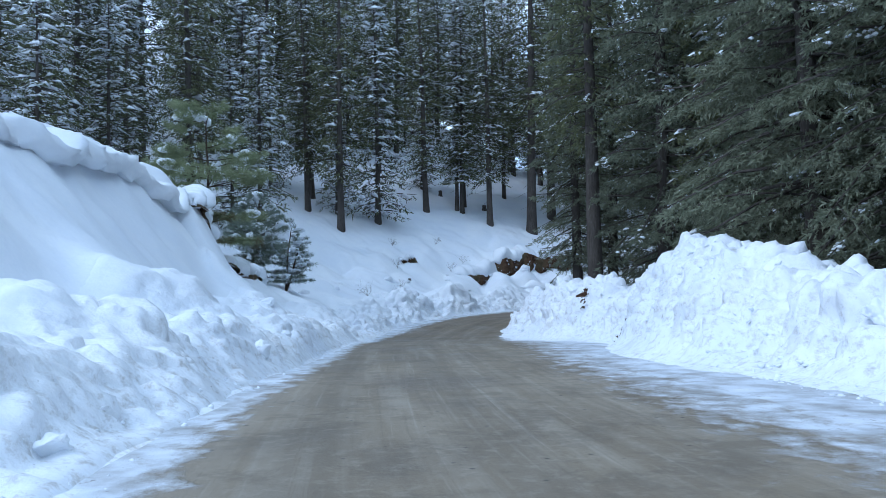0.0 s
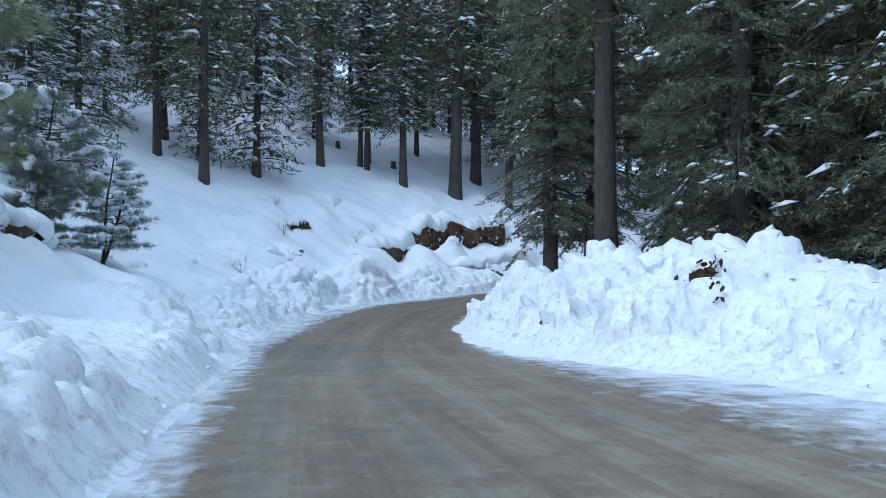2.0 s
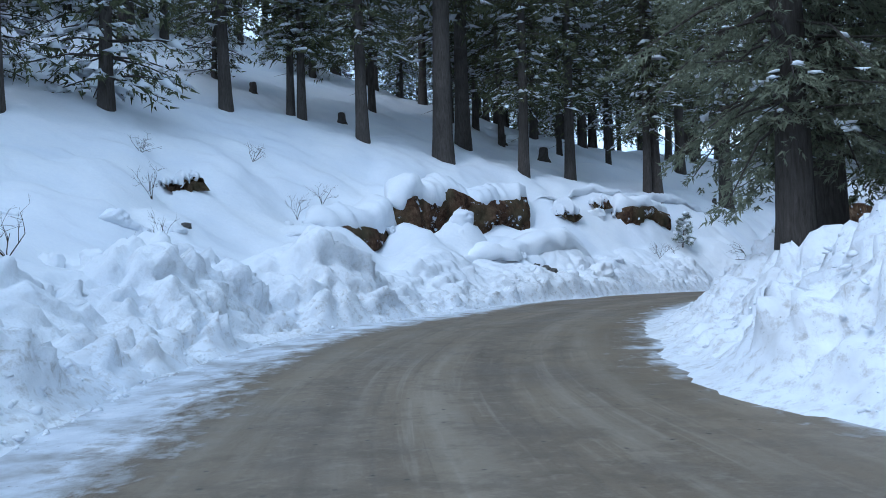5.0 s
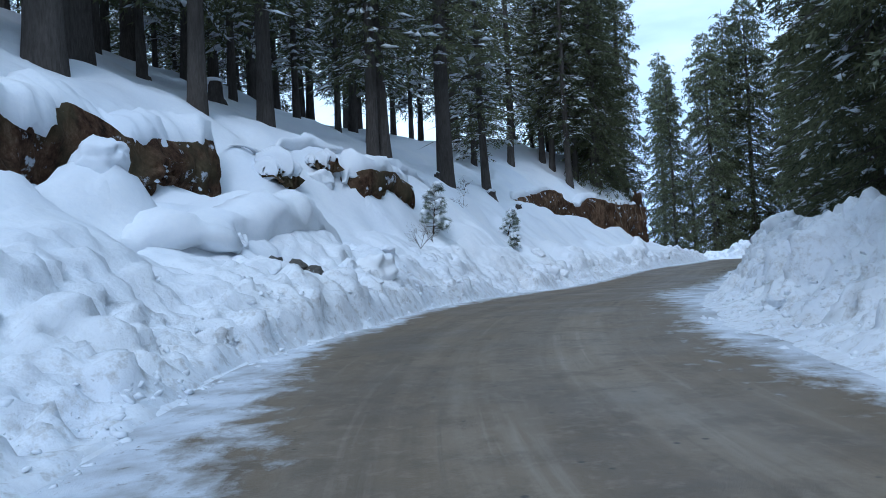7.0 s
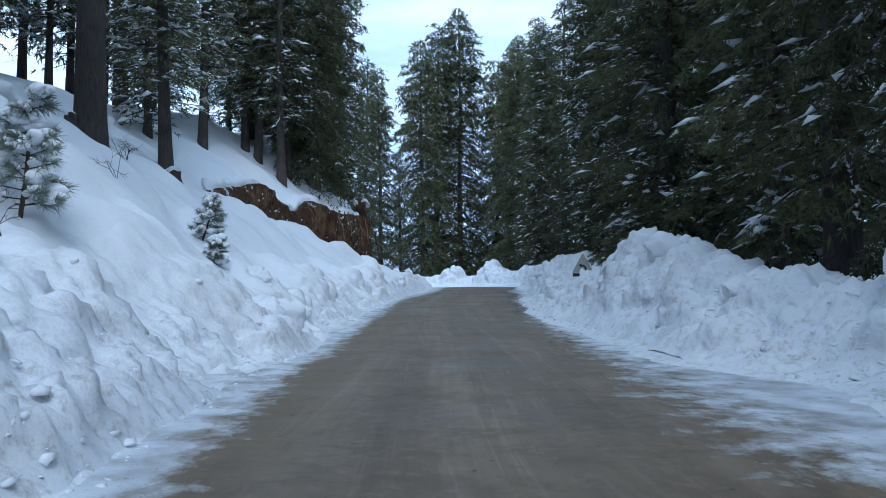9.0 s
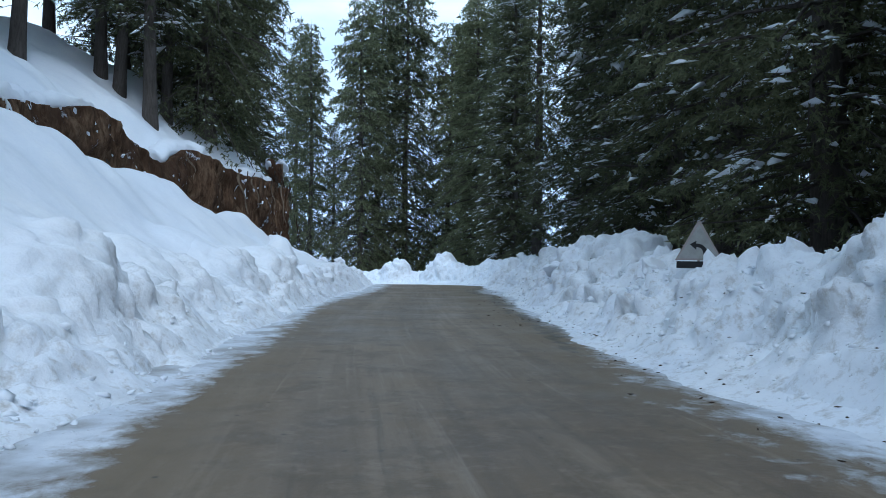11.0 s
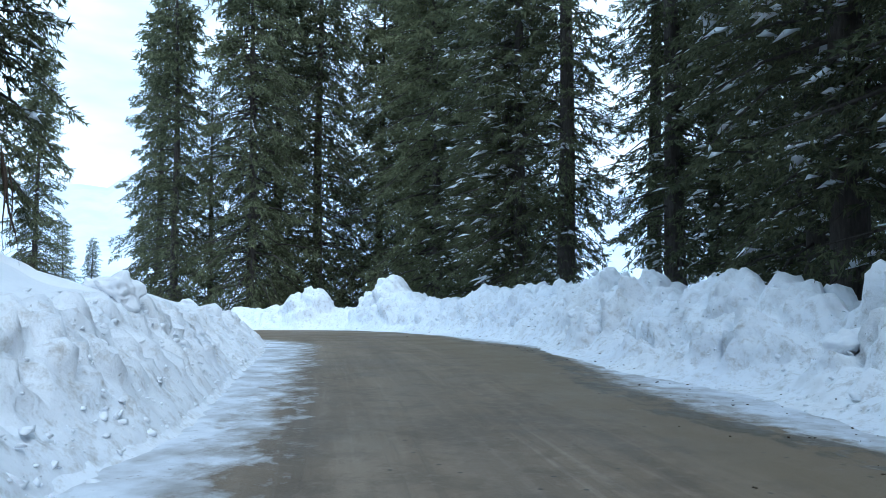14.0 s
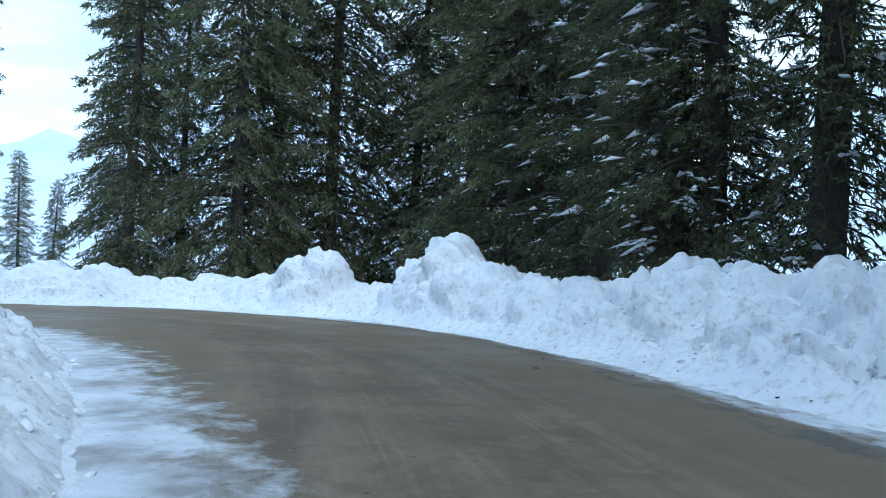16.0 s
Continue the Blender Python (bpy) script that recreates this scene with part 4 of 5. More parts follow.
# round the far bend
BEND_FIRS = (
    ("slim", 85.8, 88.2, 1.0), ("dense", 87.8, 90.4, 0.9), ("slim", 82.5, 83.6, 1.0), ("dense2", 98.5, 94.5, 0.95), ("dense", 95.5, 93.5, 1.0), ("slim", 91.0, 92.0, 0.95), ("dense", 80.5, 79.5, 0.95),
    ("dense2", 86.5, 81.0, 1.0), ("sparse", 83.9, 82.0, 0.9), ("sparse", 89.3, 84.3, 1.05), ("spire2", 99.5, 97.5, 0.9), ("dense2", 89.0, 91.2, 0.9), ("dense", 80.8, 81.0, 0.85),
    ("dense2", 79.2, 78.6, 0.95), ("sparse", 86.4, 83.6, 1.0), ("spire", 98.0, 141.0, 0.75),
)
# beyond the far bend
VALLEY_FIRS = (
    ("spire", 119.0, 131.0, 1.2), ("spire2", 111.8, 111.0, 1.2), ("spire", 103.5, 119.0, 1.0), ("spire2", 112.8, 102.4, 1.0), ("spire", 104.0, 97.0, 1.0), ("spire2", 113.5, 106.2, 0.98),
    ("spire", 109.0, 113.5, 1.2), ("slim", 104.6, 116.6, 0.6), ("spire2", 103.4, 112.6, 0.95), ("spire", 106.0, 134.0, 0.8), ("spire", 102.0, 137.0, 0.7), ("far", 125.0, 175.0, 0.8),
    ("far", 131.0, 178.0, 0.7), ("far", 118.0, 182.0, 0.75),
)
for kind, x, y, size in HILL_FIRS + VERGE_FIRS + BANK_FIRS + BEND_FIRS + VALLEY_FIRS:
    plant(kind, x, y, size)


# small firs far down the slope, by the height of their tips
for x, y, top in ((127.6, 148.6, 7.4), (130.5, 147.6, 4.8), (124.0, 150.0, 4.0)):
    plant("olive", x, y, (top - float(land([x], [y])[0][0])) / 25)


def scatter(count, kinds, sizes, inside, gap, box):
    tries = made = 0
    while made < count and tries < count * 60:
        tries += 1
        x, y = rng_forest.uniform(box[0], box[2]), rng_forest.uniform(box[1], box[3])
        s, d, _ = (float(q[0]) for q in road_coords([x], [y]))
        if inside(x, y, s, d) and all((x - a) ** 2 + (y - b) ** 2 > gap * gap for a, b in PLACED):
            plant(rng_forest.choice(kinds), x, y, rng_forest.uniform(*sizes))
            made += 1


def wall_gap(s, d):
    return d - float(station(WALL_FOOT, s))


# the slope below the road: a close belt just behind the snow wall, thinner further down
scatter(24, ["olive2", "dense2", "olive", "olive2"], (0.8, 1.15), lambda x, y, s, d: (7.5 if s > 30 else 5.0) < wall_gap(s, d) < 13 and 4 < s < 48, 3.5, (0, -8, 30, 60))
scatter(24, ["dense", "dense2", "tall2", "tall2"], (0.8, 1.1), lambda x, y, s, d: 5.2 < wall_gap(s, d) < 12 and 66 <= s < 134 and not (x > 70 and abs(y - 86.9 + 0.025 * (x - 54.8)) < 4.2), 3.0, (5, 35, 95, 95))
scatter(20, ["far", "tall2"], (0.75, 1.0), lambda x, y, s, d: 11 < wall_gap(s, d) < 36 and s < 134 and not (x > 70 and abs(y - 86.9 + 0.025 * (x - 54.8)) < 5), 3.6, (0, -20, 120, 95))
# the hillside above
scatter(50, ["thin", "snowy", "snowy2", "thin", "tall2", "snowy"], (0.8, 1.15), lambda x, y, s, d: -45 < d < -16 and 30 < s < 80 and y < 105, 2.4, (-45, 45, 40, 110))
scatter(38, ["far"], (0.95, 1.25), lambda x, y, s, d: -75 < d < -30 and 40 < s < 82, 2.6, (-50, 70, 40, 150))
scatter(44, ["tall2", "thin", "tall", "tall2"], (0.75, 1.05), lambda x, y, s, d: -38 < d < -14 and 72 <= s < 132, 2.6, (0, 70, 75, 130))
scatter(28, ["far", "thin"], (0.85, 1.15), lambda x, y, s, d: -62 < d < -36 and 70 < s < 132, 3.0, (-20, 80, 75, 155))
scatter(16, ["snowy", "thin", "snowy2", "tall2"], (0.8, 1.2), lambda x, y, s, d: -34 < d < -15 and 8 < s < 48, 2.8, (-45, 10, 10, 75))
for ob in KINDS.values():
    for o in list(ob.children_recursive) + [ob]:
        bpy.data.objects.remove(o)

# ---- raw soil faces and the snow that overhangs them ----
def place_at(s, u):
    """World x, y of a point u metres left of the road's left edge, s metres along the drive."""
    i = np.interp(s, ALONG, np.arange(len(ALONG)))
    cx, cy = np.interp(i, np.arange(len(ALONG)), LINE[:, 0]), np.interp(i, np.arange(len(ALONG)), LINE[:, 1])
    tx, ty = np.interp(s, ALONG, TANGENT[:, 0]), np.interp(s, ALONG, TANGENT[:, 1])
    d = -(u + station(LEFT_EDGE, s) - fbm(np.asarray(s, float), 0 * np.asarray(s, float) + 3.1, 3.0, 3, 40) * 0.45)
    return cx + ty * d, cy - tx * d


def soil_face(s0, s1, label, cover):
    ss = np.arange(s0, s1, 0.09)
    u0, deep = np.interp(ss, CUT_TABLE[0], CUT_TABLE[1]), np.interp(ss, CUT_TABLE[0], CUT_TABLE[2])
    ends = smoothstep(s0, s0 + 0.8, ss) * (1 - smoothstep(s1 - 0.8, s1, ss))
    bx, by = place_at(ss, u0 - 0.55)
    fx, fy = place_at(ss, u0 + 0.45)
    low, top = land(bx, by)[0] - 0.25, land(fx, fy)[0] - 0.12
    rows = 16
    f = np.linspace(0, 1, rows)[:, None]
    out = u0 - 0.30 - 0.22 * np.sin(f * 3.1) * ends - 0.15 * f * ends
    wx, wy = place_at(ss, u0)
    rough = fbm(ss[None] * 1.0 + 0 * f, f * deep * 1.6, 0.9, 4, 91) * 0.9 * (0.35 + (deep / 5 if s0 > 100 else deep / 2)) + fbm(ss[None] * 1.0 + 0 * f, f * 0.6, 2.2, 2, 97) * 0.7
    rough = rough + 0.26 * fbm(ss[None] + 0 * f, f * deep * 1.5, 0.3, 3, 95) + 0.18 * fbm(ss[None] + 0 * f, f * deep * 0.2, 0.4, 2, 99)
    out = out + rough * ends * (1 - (0.4 if s0 > 100 else 0.8) * f) + (1 - ends) * 0.9
    px, py = place_at(np.repeat(ss[None], rows, 0).ravel(), out.ravel())
    pz = (low + (top - low) * f).ravel()
    back_x, back_y = place_at(ss, u0 + 1.1)
    px, py, pz = np.r_[px, back_x], np.r_[py, back_y], np.r_[pz, top - 0.05]
    ob = mesh_object("soil_bank", np.stack([px, py, pz], 1), grid_faces(len(ss), rows + 1)[:, ::-1], CUT if s0 > 100 else SOIL, smooth=False)
    tagged(ob, label, "soil bank")
    # snow caught on the face
    rng = np.random.default_rng(int(s0 * 10))
    k = rng.integers(0, len(px) - len(ss), int((4 if s0 > 100 else 1.5) * (s1 - s0)))
    stuck = mesh_object("stuck_snow", *blobs(np.stack([px[k], py[k], pz[k]], 1), np.tile([0.6, 0.6, -0.3], (len(k), 1)) + rng.normal(0, 0.3, (len(k), 3)), rng.uniform(0.05, 0.15, len(k)), rng, 0.4), SNOW, ob, smooth=True)
    tagged(stuck, "patches of snow caught on the soil", kind="stuff")
    wide = ((0.42 if s0 > 75 else 0.9) + 0.3 * fbm(ss, 0 * ss, 1.8, 3, 101)) * (0.05 + 0.95 * ends)
    tall = (0.62 if s0 > 100 else 1.3) * (0.50 + 0.3 * fbm(ss, 0 * ss + 5, 1.2, 3, 105)) * (0.05 + 0.95 * ends)
    hang = cover * (np.clip(0.2 + fbm(ss, 0 * ss + 9, 1.1, 3, 109) * 2.6, 0, 1) * deep * 0.6 + 0.35 * np.clip(fbm(ss, 0 * ss + 4, 0.4, 3, 111) + 0.1, 0, 1))
    cornice(ss, u0 + 0.25, top + 0.16, wide, tall, hang, "rounded overhanging lip of snow on the soil bank")


def cornice(ss, u0, top, wide, tall, hang, label):
    """A rounded lip of snow that leans out over the slope below it."""
    n = len(ss)
    ang = np.linspace(0, 2 * np.pi, 12, endpoint=False)
    square = np.sign(np.cos(ang)) * np.abs(np.cos(ang)) ** 0.55
    uu = u0[:, None] - square[None] * wide[:, None] * 0.9
    zz = top[:, None] + (np.sign(np.sin(ang)) * np.abs(np.sin(ang)) ** 0.7)[None] * tall[:, None] - np.clip(np.cos(ang), 0, 1)[None] * (0.12 * np.clip(wide * 2, 0, 1) + hang)[:, None]
    calm = np.clip(wide * 1.6, 0, 1)[:, None]
    uu = uu + calm * 0.30 * fbm(ss[:, None] + 0 * uu, ang[None] + 0 * uu, 0.6, 3, 113)
    zz = zz + calm * 0.22 * fbm(ss[:, None] + 0 * uu, 2 * ang[None] + 0 * uu, 0.5, 3, 117)
    x, y = place_at(np.repeat(ss, 12), uu.ravel())
    i = np.arange(n * 12).reshape(n, 12)
    j = np.roll(i, -1, 1)
    lip = mesh_object("snow_cornice", np.stack([x, y, zz.ravel()], 1), np.stack([i[:-1].ravel(), i[1:].ravel(), j[1:].ravel(), j[:-1].ravel()], 1), SNOW, smooth=True)
    return tagged(lip, label, "snow")


def drift_lip(s0, s1, u_from, u_to, wide, tall, sink, label):
    """A wind-packed lip along the brow of a snow bank, with no bare soil under it."""
    ss = np.arange(s0, s1, 0.14)
    f = (ss - s0) / (s1 - s0)
    u0 = u_from + (u_to - u_from) * f + 0.5 * fbm(ss, 0 * ss + s0, 3.0, 2, 131)
    ends = smoothstep(0, 0.22, f) * (1 - smoothstep(0.85, 1, f))
    x, y = place_at(ss, u0 + 0.3)
    top = land(x, y)[0] - sink
    cornice(ss, u0, top, wide * (0.7 + 0.8 * fbm(ss, 0 * ss, 2.2, 2, 135)) * (0.02 + 0.98 * ends), tall * (0.02 + 0.98 * ends) * (0.9 + 0.5 * fbm(ss, 0 * ss + 3, 1.9, 2, 137)), 0.10 * ends, label)


soil_face(62.0, 65.9, "low dark soil bank under a lip of snow", 0.5)
soil_face(66.2, 74.3, "bare reddish brown soil bank half buried in snow", 1.7)
soil_face(78.0, 83.0, "low dark soil bank under a lip of snow", 0.6)
soil_face(105.6, 127.9, "raw reddish brown earth bank cut into the slope, roots showing", 0.8)


def soil_outcrop(line, tall, label):
    """A dark undercut edge of earth on the bank, with snow lying over it."""
    line = np.array(line, float)
    f = np.linspace(0, 1, 40)
    x, y = (np.interp(f, np.linspace(0, 1, len(line)), line[:, k]) for k in range(2))
    z = land(x, y)[0]
    n = np.array([y[-1] - y[0], x[0] - x[-1]])
    n /= np.linalg.norm(n)
    if n[0] < 0:
        n = -n
    h = tall * np.sin(f * 3.14) ** 0.6 * (0.7 + fbm(f * 4, 0 * f, 0.5, 3, 301))
    rows = []
    for k, (up, out) in enumerate(((-0.3, 0.45), (0.1, 0.38), (0.4, 0.22), (0.75, 0.25), (1.0, 0.30), (1.05, -0.5), (-0.3, -0.9))):
        o = out + 0.35 * fbm(f * 5, 0 * f + k, 0.6, 3, 305)
        rows.append(np.stack([x + n[0] * o, y + n[1] * o, z + h * up - (0.2 if up < 0 else 0)], 1))
    ob = mesh_object("soil_bank", np.concatenate(rows), grid_faces(40, len(rows)), SOIL)
    tagged(ob, label, "soil bank")
    # one soft lip of snow along the top
    ang = np.linspace(0, 2 * np.pi, 14, endpoint=False)
    f = np.linspace(0, 1, 90)
    x, y, top = (np.interp(f, np.linspace(0, 1, 40), q) for q in (x, y, z + h))
    fat = (0.25 + 0.75 * np.sin(f * 3.14) ** 0.5) * (0.42 + 0.55 * fbm(f * 14, 0 * f, 1.0, 2, 309)) * min(1.0, tall * 1.7)
    o = 0.05 + fat[:, None] * 1.25 * np.cos(ang)[None] + 0.25 * fbm(f[:, None] * 12 + 0 * ang, np.cos(ang)[None] * 2 + 0 * f[:, None], 0.8, 2, 311)
    up = 0.10 + fat[:, None] * 0.75 * np.sin(ang)[None] - 0.25 * np.clip(np.cos(ang), 0, 1)[None] * fat[:, None] + 0.16 * fbm(f[:, None] * 12 + 0 * ang, np.sin(ang)[None] * 2 + 0 * f[:, None], 0.7, 2, 313)
    v = np.stack([(x[:, None] + n[0] * o).ravel(), (y[:, None] + n[1] * o).ravel(), (top[:, None] + up).ravel()], 1)
    i = np.arange(len(v)).reshape(90, 14)
    j = np.roll(i, -1, 1)
    lip = mesh_object("snow_cornice", v, np.stack([i[:-1].ravel(), i[1:].ravel(), j[1:].ravel(), j[:-1].ravel()], 1), SNOW, smooth=True)
    tagged(lip, "rounded overhanging lip of snow on the soil bank", "snow")


soil_outcrop(((-10.3, 29.6), (-10.8, 31.4), (-11.0, 33.0)), 0.7, "dark undercut edge of earth on the snowy bank")
soil_outcrop(((-10.7, 34.6), (-10.8, 37.0), (-11.1, 39.8)), 0.5, "dark undercut edge of earth on the snowy bank")
soil_outcrop(((-10.9, 39.6), (-11.2, 40.8), (-11.5, 42.2)), 0.6, "dark undercut edge of earth on the snowy bank")
drift_lip(13.0, 31.0, 7.6, 6.7, 1.0, 0.34, 0.14, "thick overhanging lip of snow along the brow of the bank")
drift_lip(119.0, 127.9, 2.0, 1.45, 0.7, 0.24, 0.42, "thick cap of snow overhanging the ploughed bank")
drift_lip(127.4, 138.5, 1.75, 2.0, 0.6, 0.24, 0.28, "rounded overhanging brow of the snow bank at the bend")
drift_lip(66.0, 74.0, 3.9, 3.4, 0.9, 0.4, 0.2, "smooth rounded drift below the soil bank")
drift_lip(74.5, 90.0, 7.2, 6.6, 0.6, 0.25, 0.15, "soft lip of drifted snow along the slope")
soil_outcrop(((11.3, 74.2), (12.4, 74.8)), 0.5, "dark undercut edge of earth on the snowy bank")
soil_outcrop(((13.8, 75.9), (14.8, 75.9)), 0.35, "dark undercut edge of earth on the snowy bank")
soil_outcrop(((-5.4, 64.6), (-4.2, 65.2)), 0.3, "dark hole of bare earth in the snow slope")


# ---- blocks and clods of ploughed snow ----
def block_mesh(seed):
    """A chunk of hard snow broken out by the plough: an angular lump with softened edges."""
    r = random.Random(seed)
    bm = bmesh.new()
    for _ in range(22):
        v = Vector((r.gauss(0, 1), r.gauss(0, 1), r.gauss(0, 1))).normalized()
        v = v.lerp(v / max(abs(v.x), abs(v.y), abs(v.z)), 0.55) * r.uniform(0.8, 1.1)
        bm.verts.new(v)
    bmesh.ops.convex_hull(bm, input=bm.verts)
    bmesh.ops.delete(bm, geom=[v for v in bm.verts if not v.link_faces], context="VERTS")
    bmesh.ops.triangulate(bm, faces=bm.faces)
    for k in range(3):
        bmesh.ops.subdivide_edges(bm, edges=bm.edges, cuts=1, use_grid_fill=True)
        bmesh.ops.smooth_vert(bm, verts=bm.verts, factor=0.22, use_axis_x=True, use_axis_y=True, use_axis_z=True)
    off = Vector((r.uniform(-50, 50), r.uniform(-50, 50), r.uniform(-50, 50)))
    for v in bm.verts:
        v.co *= 1 + 0.34 * noise.noise(v.co * 1.3 + off) + 0.16 * noise.noise(v.co * 3.0 + off) + 0.07 * noise.noise(v.co * 7.0 + off)
    me = bpy.data.meshes.new("snow_block")
    bm.to_mesh(me)
    bm.free()
    me.materials.append(SNOW_BLOCK)
    for p in me.polygons:
        p.use_smooth = True
    return me


SNOW_BLOCK = snow_material("block_snow", False)
BLOCKS = [block_mesh(k) for k in range(12)]
rng_block = random.Random(17)


def snow_block(x, y, size, tall=1.0, lift=0.0, label="clod of hard ploughed snow lying on the snow wall"):
    z = float(land([x], [y])[0][0])
    ob = new("snow_block", rng_block.choice(BLOCKS))
    ob.matrix_world = Matrix.Translation((x, y, z + size * tall * (0.0 + lift))) @ Euler((rng_block.uniform(-0.3, 0.3), rng_block.uniform(-0.3, 0.3), rng_block.uniform(0, 6.28))).to_matrix().to_4x4() @ Matrix.Diagonal(
        (size * rng_block.uniform(0.8, 1.25), size * rng_block.uniform(0.75, 1.1), size * tall, 1))
    return tagged(ob, label, "snow block", "ploughed snow blocks")


# big ones that stand out
BIG = "large rounded block of snow with a sheared grey side"
for s, u, size, tall in ((58.8, 2.6, 0.4, 0.8), (67.6, 5.0, 0.5, 1.0), (72.0, 1.9, 0.5, 0.8), (89.2, 1.3, 0.42, 1.0), (115.2, 2.0, 0.38, 1.1), (119.5, 3.4, 0.4, 1.0), (123.0, 4.6, 0.5, 1.0), (124.6, 1.3, 0.34, 0.7)):
    x, y = place_at(np.array([s]), np.array([u]))
    snow_block(float(x[0]), float(y[0]), size, tall, 0.0, BIG)
for x, y, size, tall in ((20.8, 64.6, 0.5, 1.1), (24.0, 64.8, 0.48, 1.15), (31.4, 69.4, 0.5, 0.9), (72.8, 85.8, 0.5, 0.8), (93.8, 103.3, 0.45, 0.7), (94.2, 104.9, 0.5, 0.8)):
    snow_block(x, y, size, tall, 0.1, BIG)
for k in range(60):
    s = rng_block.uniform(2, 148)
    if k % 4 < 3:
        d = float(station(WALL_FOOT, s)) + rng_block.uniform(0.5, 3.0)
    else:
        d = -float(station(LEFT_EDGE, s)) - rng_block.uniform(0.9, 2.8)
    i = int(np.argmin(abs(ALONG - s)))
    snow_block(float(LINE[i, 0] + TANGENT[i, 1] * d), float(LINE[i, 1] - TANGENT[i, 0] * d), rng_block.uniform(0.12, 0.34), rng_block.uniform(0.6, 1.0))


# half-buried lumps on the bank below the hillside
for k in range(40):
    s, u = rng_block.uniform(44, 78), rng_block.uniform(1.4, 6.8)
    x, y = place_at(np.array([s]), np.array([u]))
    snow_block(float(x[0]), float(y[0]), rng_block.uniform(0.18, 0.5), rng_block.uniform(0.6, 0.9), -0.3, "rounded lump of snow half buried in the bank")


def clods(name, count, seed, label):
    """Loose crumbs of snow along the foot of both walls."""
    rng = np.random.default_rng(seed)
    s = rng.uniform(-4, 170, count)
    right = rng.random(count) < 0.5
    spread = np.abs(rng.normal(0, 1.0, count))
    keep = right | ((s > 45) & (s < 78)) | (rng.random(count) < np.where(s < 45, 0.12, np.where((s > 110) & (s < 138), 1.0, 0.35)))
    s, right, spread = s[keep], right[keep], spread[keep]
    count = len(s)
    d = np.where(right, station(WALL_FOOT, s) - 0.3 + spread * 1.3, -station(LEFT_EDGE, s) - station(LEFT_MORE, s) + 0.05 - spread * 0.7)
    cx, cy = np.interp(s, ALONG, LINE[:, 0]), np.interp(s, ALONG, LINE[:, 1])
    tx, ty = np.interp(s, ALONG, TANGENT[:, 0]), np.interp(s, ALONG, TANGENT[:, 1])
    x, y = cx + ty * d, cy - tx * d
    z = land(x, y)[0]
    size = 0.012 + np.where((s > 110) & ~right, 0.055, 0.06) * rng.random(count) ** 3
    way = np.stack([np.cos(s * 37), np.sin(s * 37), rng.normal(0, 0.3, count)], 1)
    at = np.stack([x, y, np.maximum(z, np.interp(s, ALONG, LINE[:, 2])) - size * 0.1], 1)
    v, f = blobs(at, way, size, rng, 0.6, True, side_by=0.6, torn=0.9)
    return tagged(mesh_object(name, v, f, SNOW_BLOCK, smooth=True), label, "snow", kind="stuff")


def litter(count, seed):
    """Bark, twigs and needles churned into the snow along the foot of the right-hand wall."""
    rng = np.random.default_rng(seed)
    s = rng.uniform(88, 150, count)
    d = station(WALL_FOOT, s) - 0.3 + rng.normal(0, 0.8, count)
    i = np.interp(s, ALONG, np.arange(len(ALONG)))
    x, y, z = (np.interp(i, np.arange(len(ALONG)), LINE[:, k]) for k in range(3))
    tx, ty = (np.interp(s, ALONG, TANGENT[:, k]) for k in range(2))
    x, y = x + ty * d, y - tx * d
    a = rng.uniform(0, 6.28, count)
    at = np.stack([x, y, np.maximum(land(x, y)[0], z) + 0.012], 1)
    v, f = blobs(at, np.stack([np.cos(a), np.sin(a), 0 * a], 1), 0.008 + 0.04 * rng.random(count) ** 2.5, rng, 0.25, True, side_by=0.25)
    return tagged(mesh_object("bark_litter", v, f, TWIG), "dark bits of bark and twig churned into the snow", "litter", kind="stuff")


litter(900, 12)
clods("snow_crumbs", 14000, 3, "loose crumbs and clods of snow along the road")

# ---- young pines, saplings, shrubs, stumps and roots on the bank ----
def tufts(at, way, length, count, rng, wide=0.9, thick=0.05):
    """Bottle-brush tufts of long needles."""
    n = len(at)
    d = way[:, None] + wide * rng.normal(0, 1, (n, count, 3)) * 0.6
    d /= np.linalg.norm(d, axis=2)[..., None]
    w = np.cross(d, rng.normal(0, 1, (n, count, 3)))
    w /= np.linalg.norm(w, axis=2)[..., None] + 1e-9
    ln = length[:, None, None] * rng.uniform(0.7, 1.1, (n, count, 1))
    root = at[:, None] + 0 * d
    v = np.stack([root + d * ln * 0.12 - w * ln * thick, root + d * ln * 0.12 + w * ln * thick, root + d * ln - np.array([0, 0, 0.10]) * ln], 2).reshape(-1, 3)
    return v, np.arange(len(v)).reshape(-1, 3)


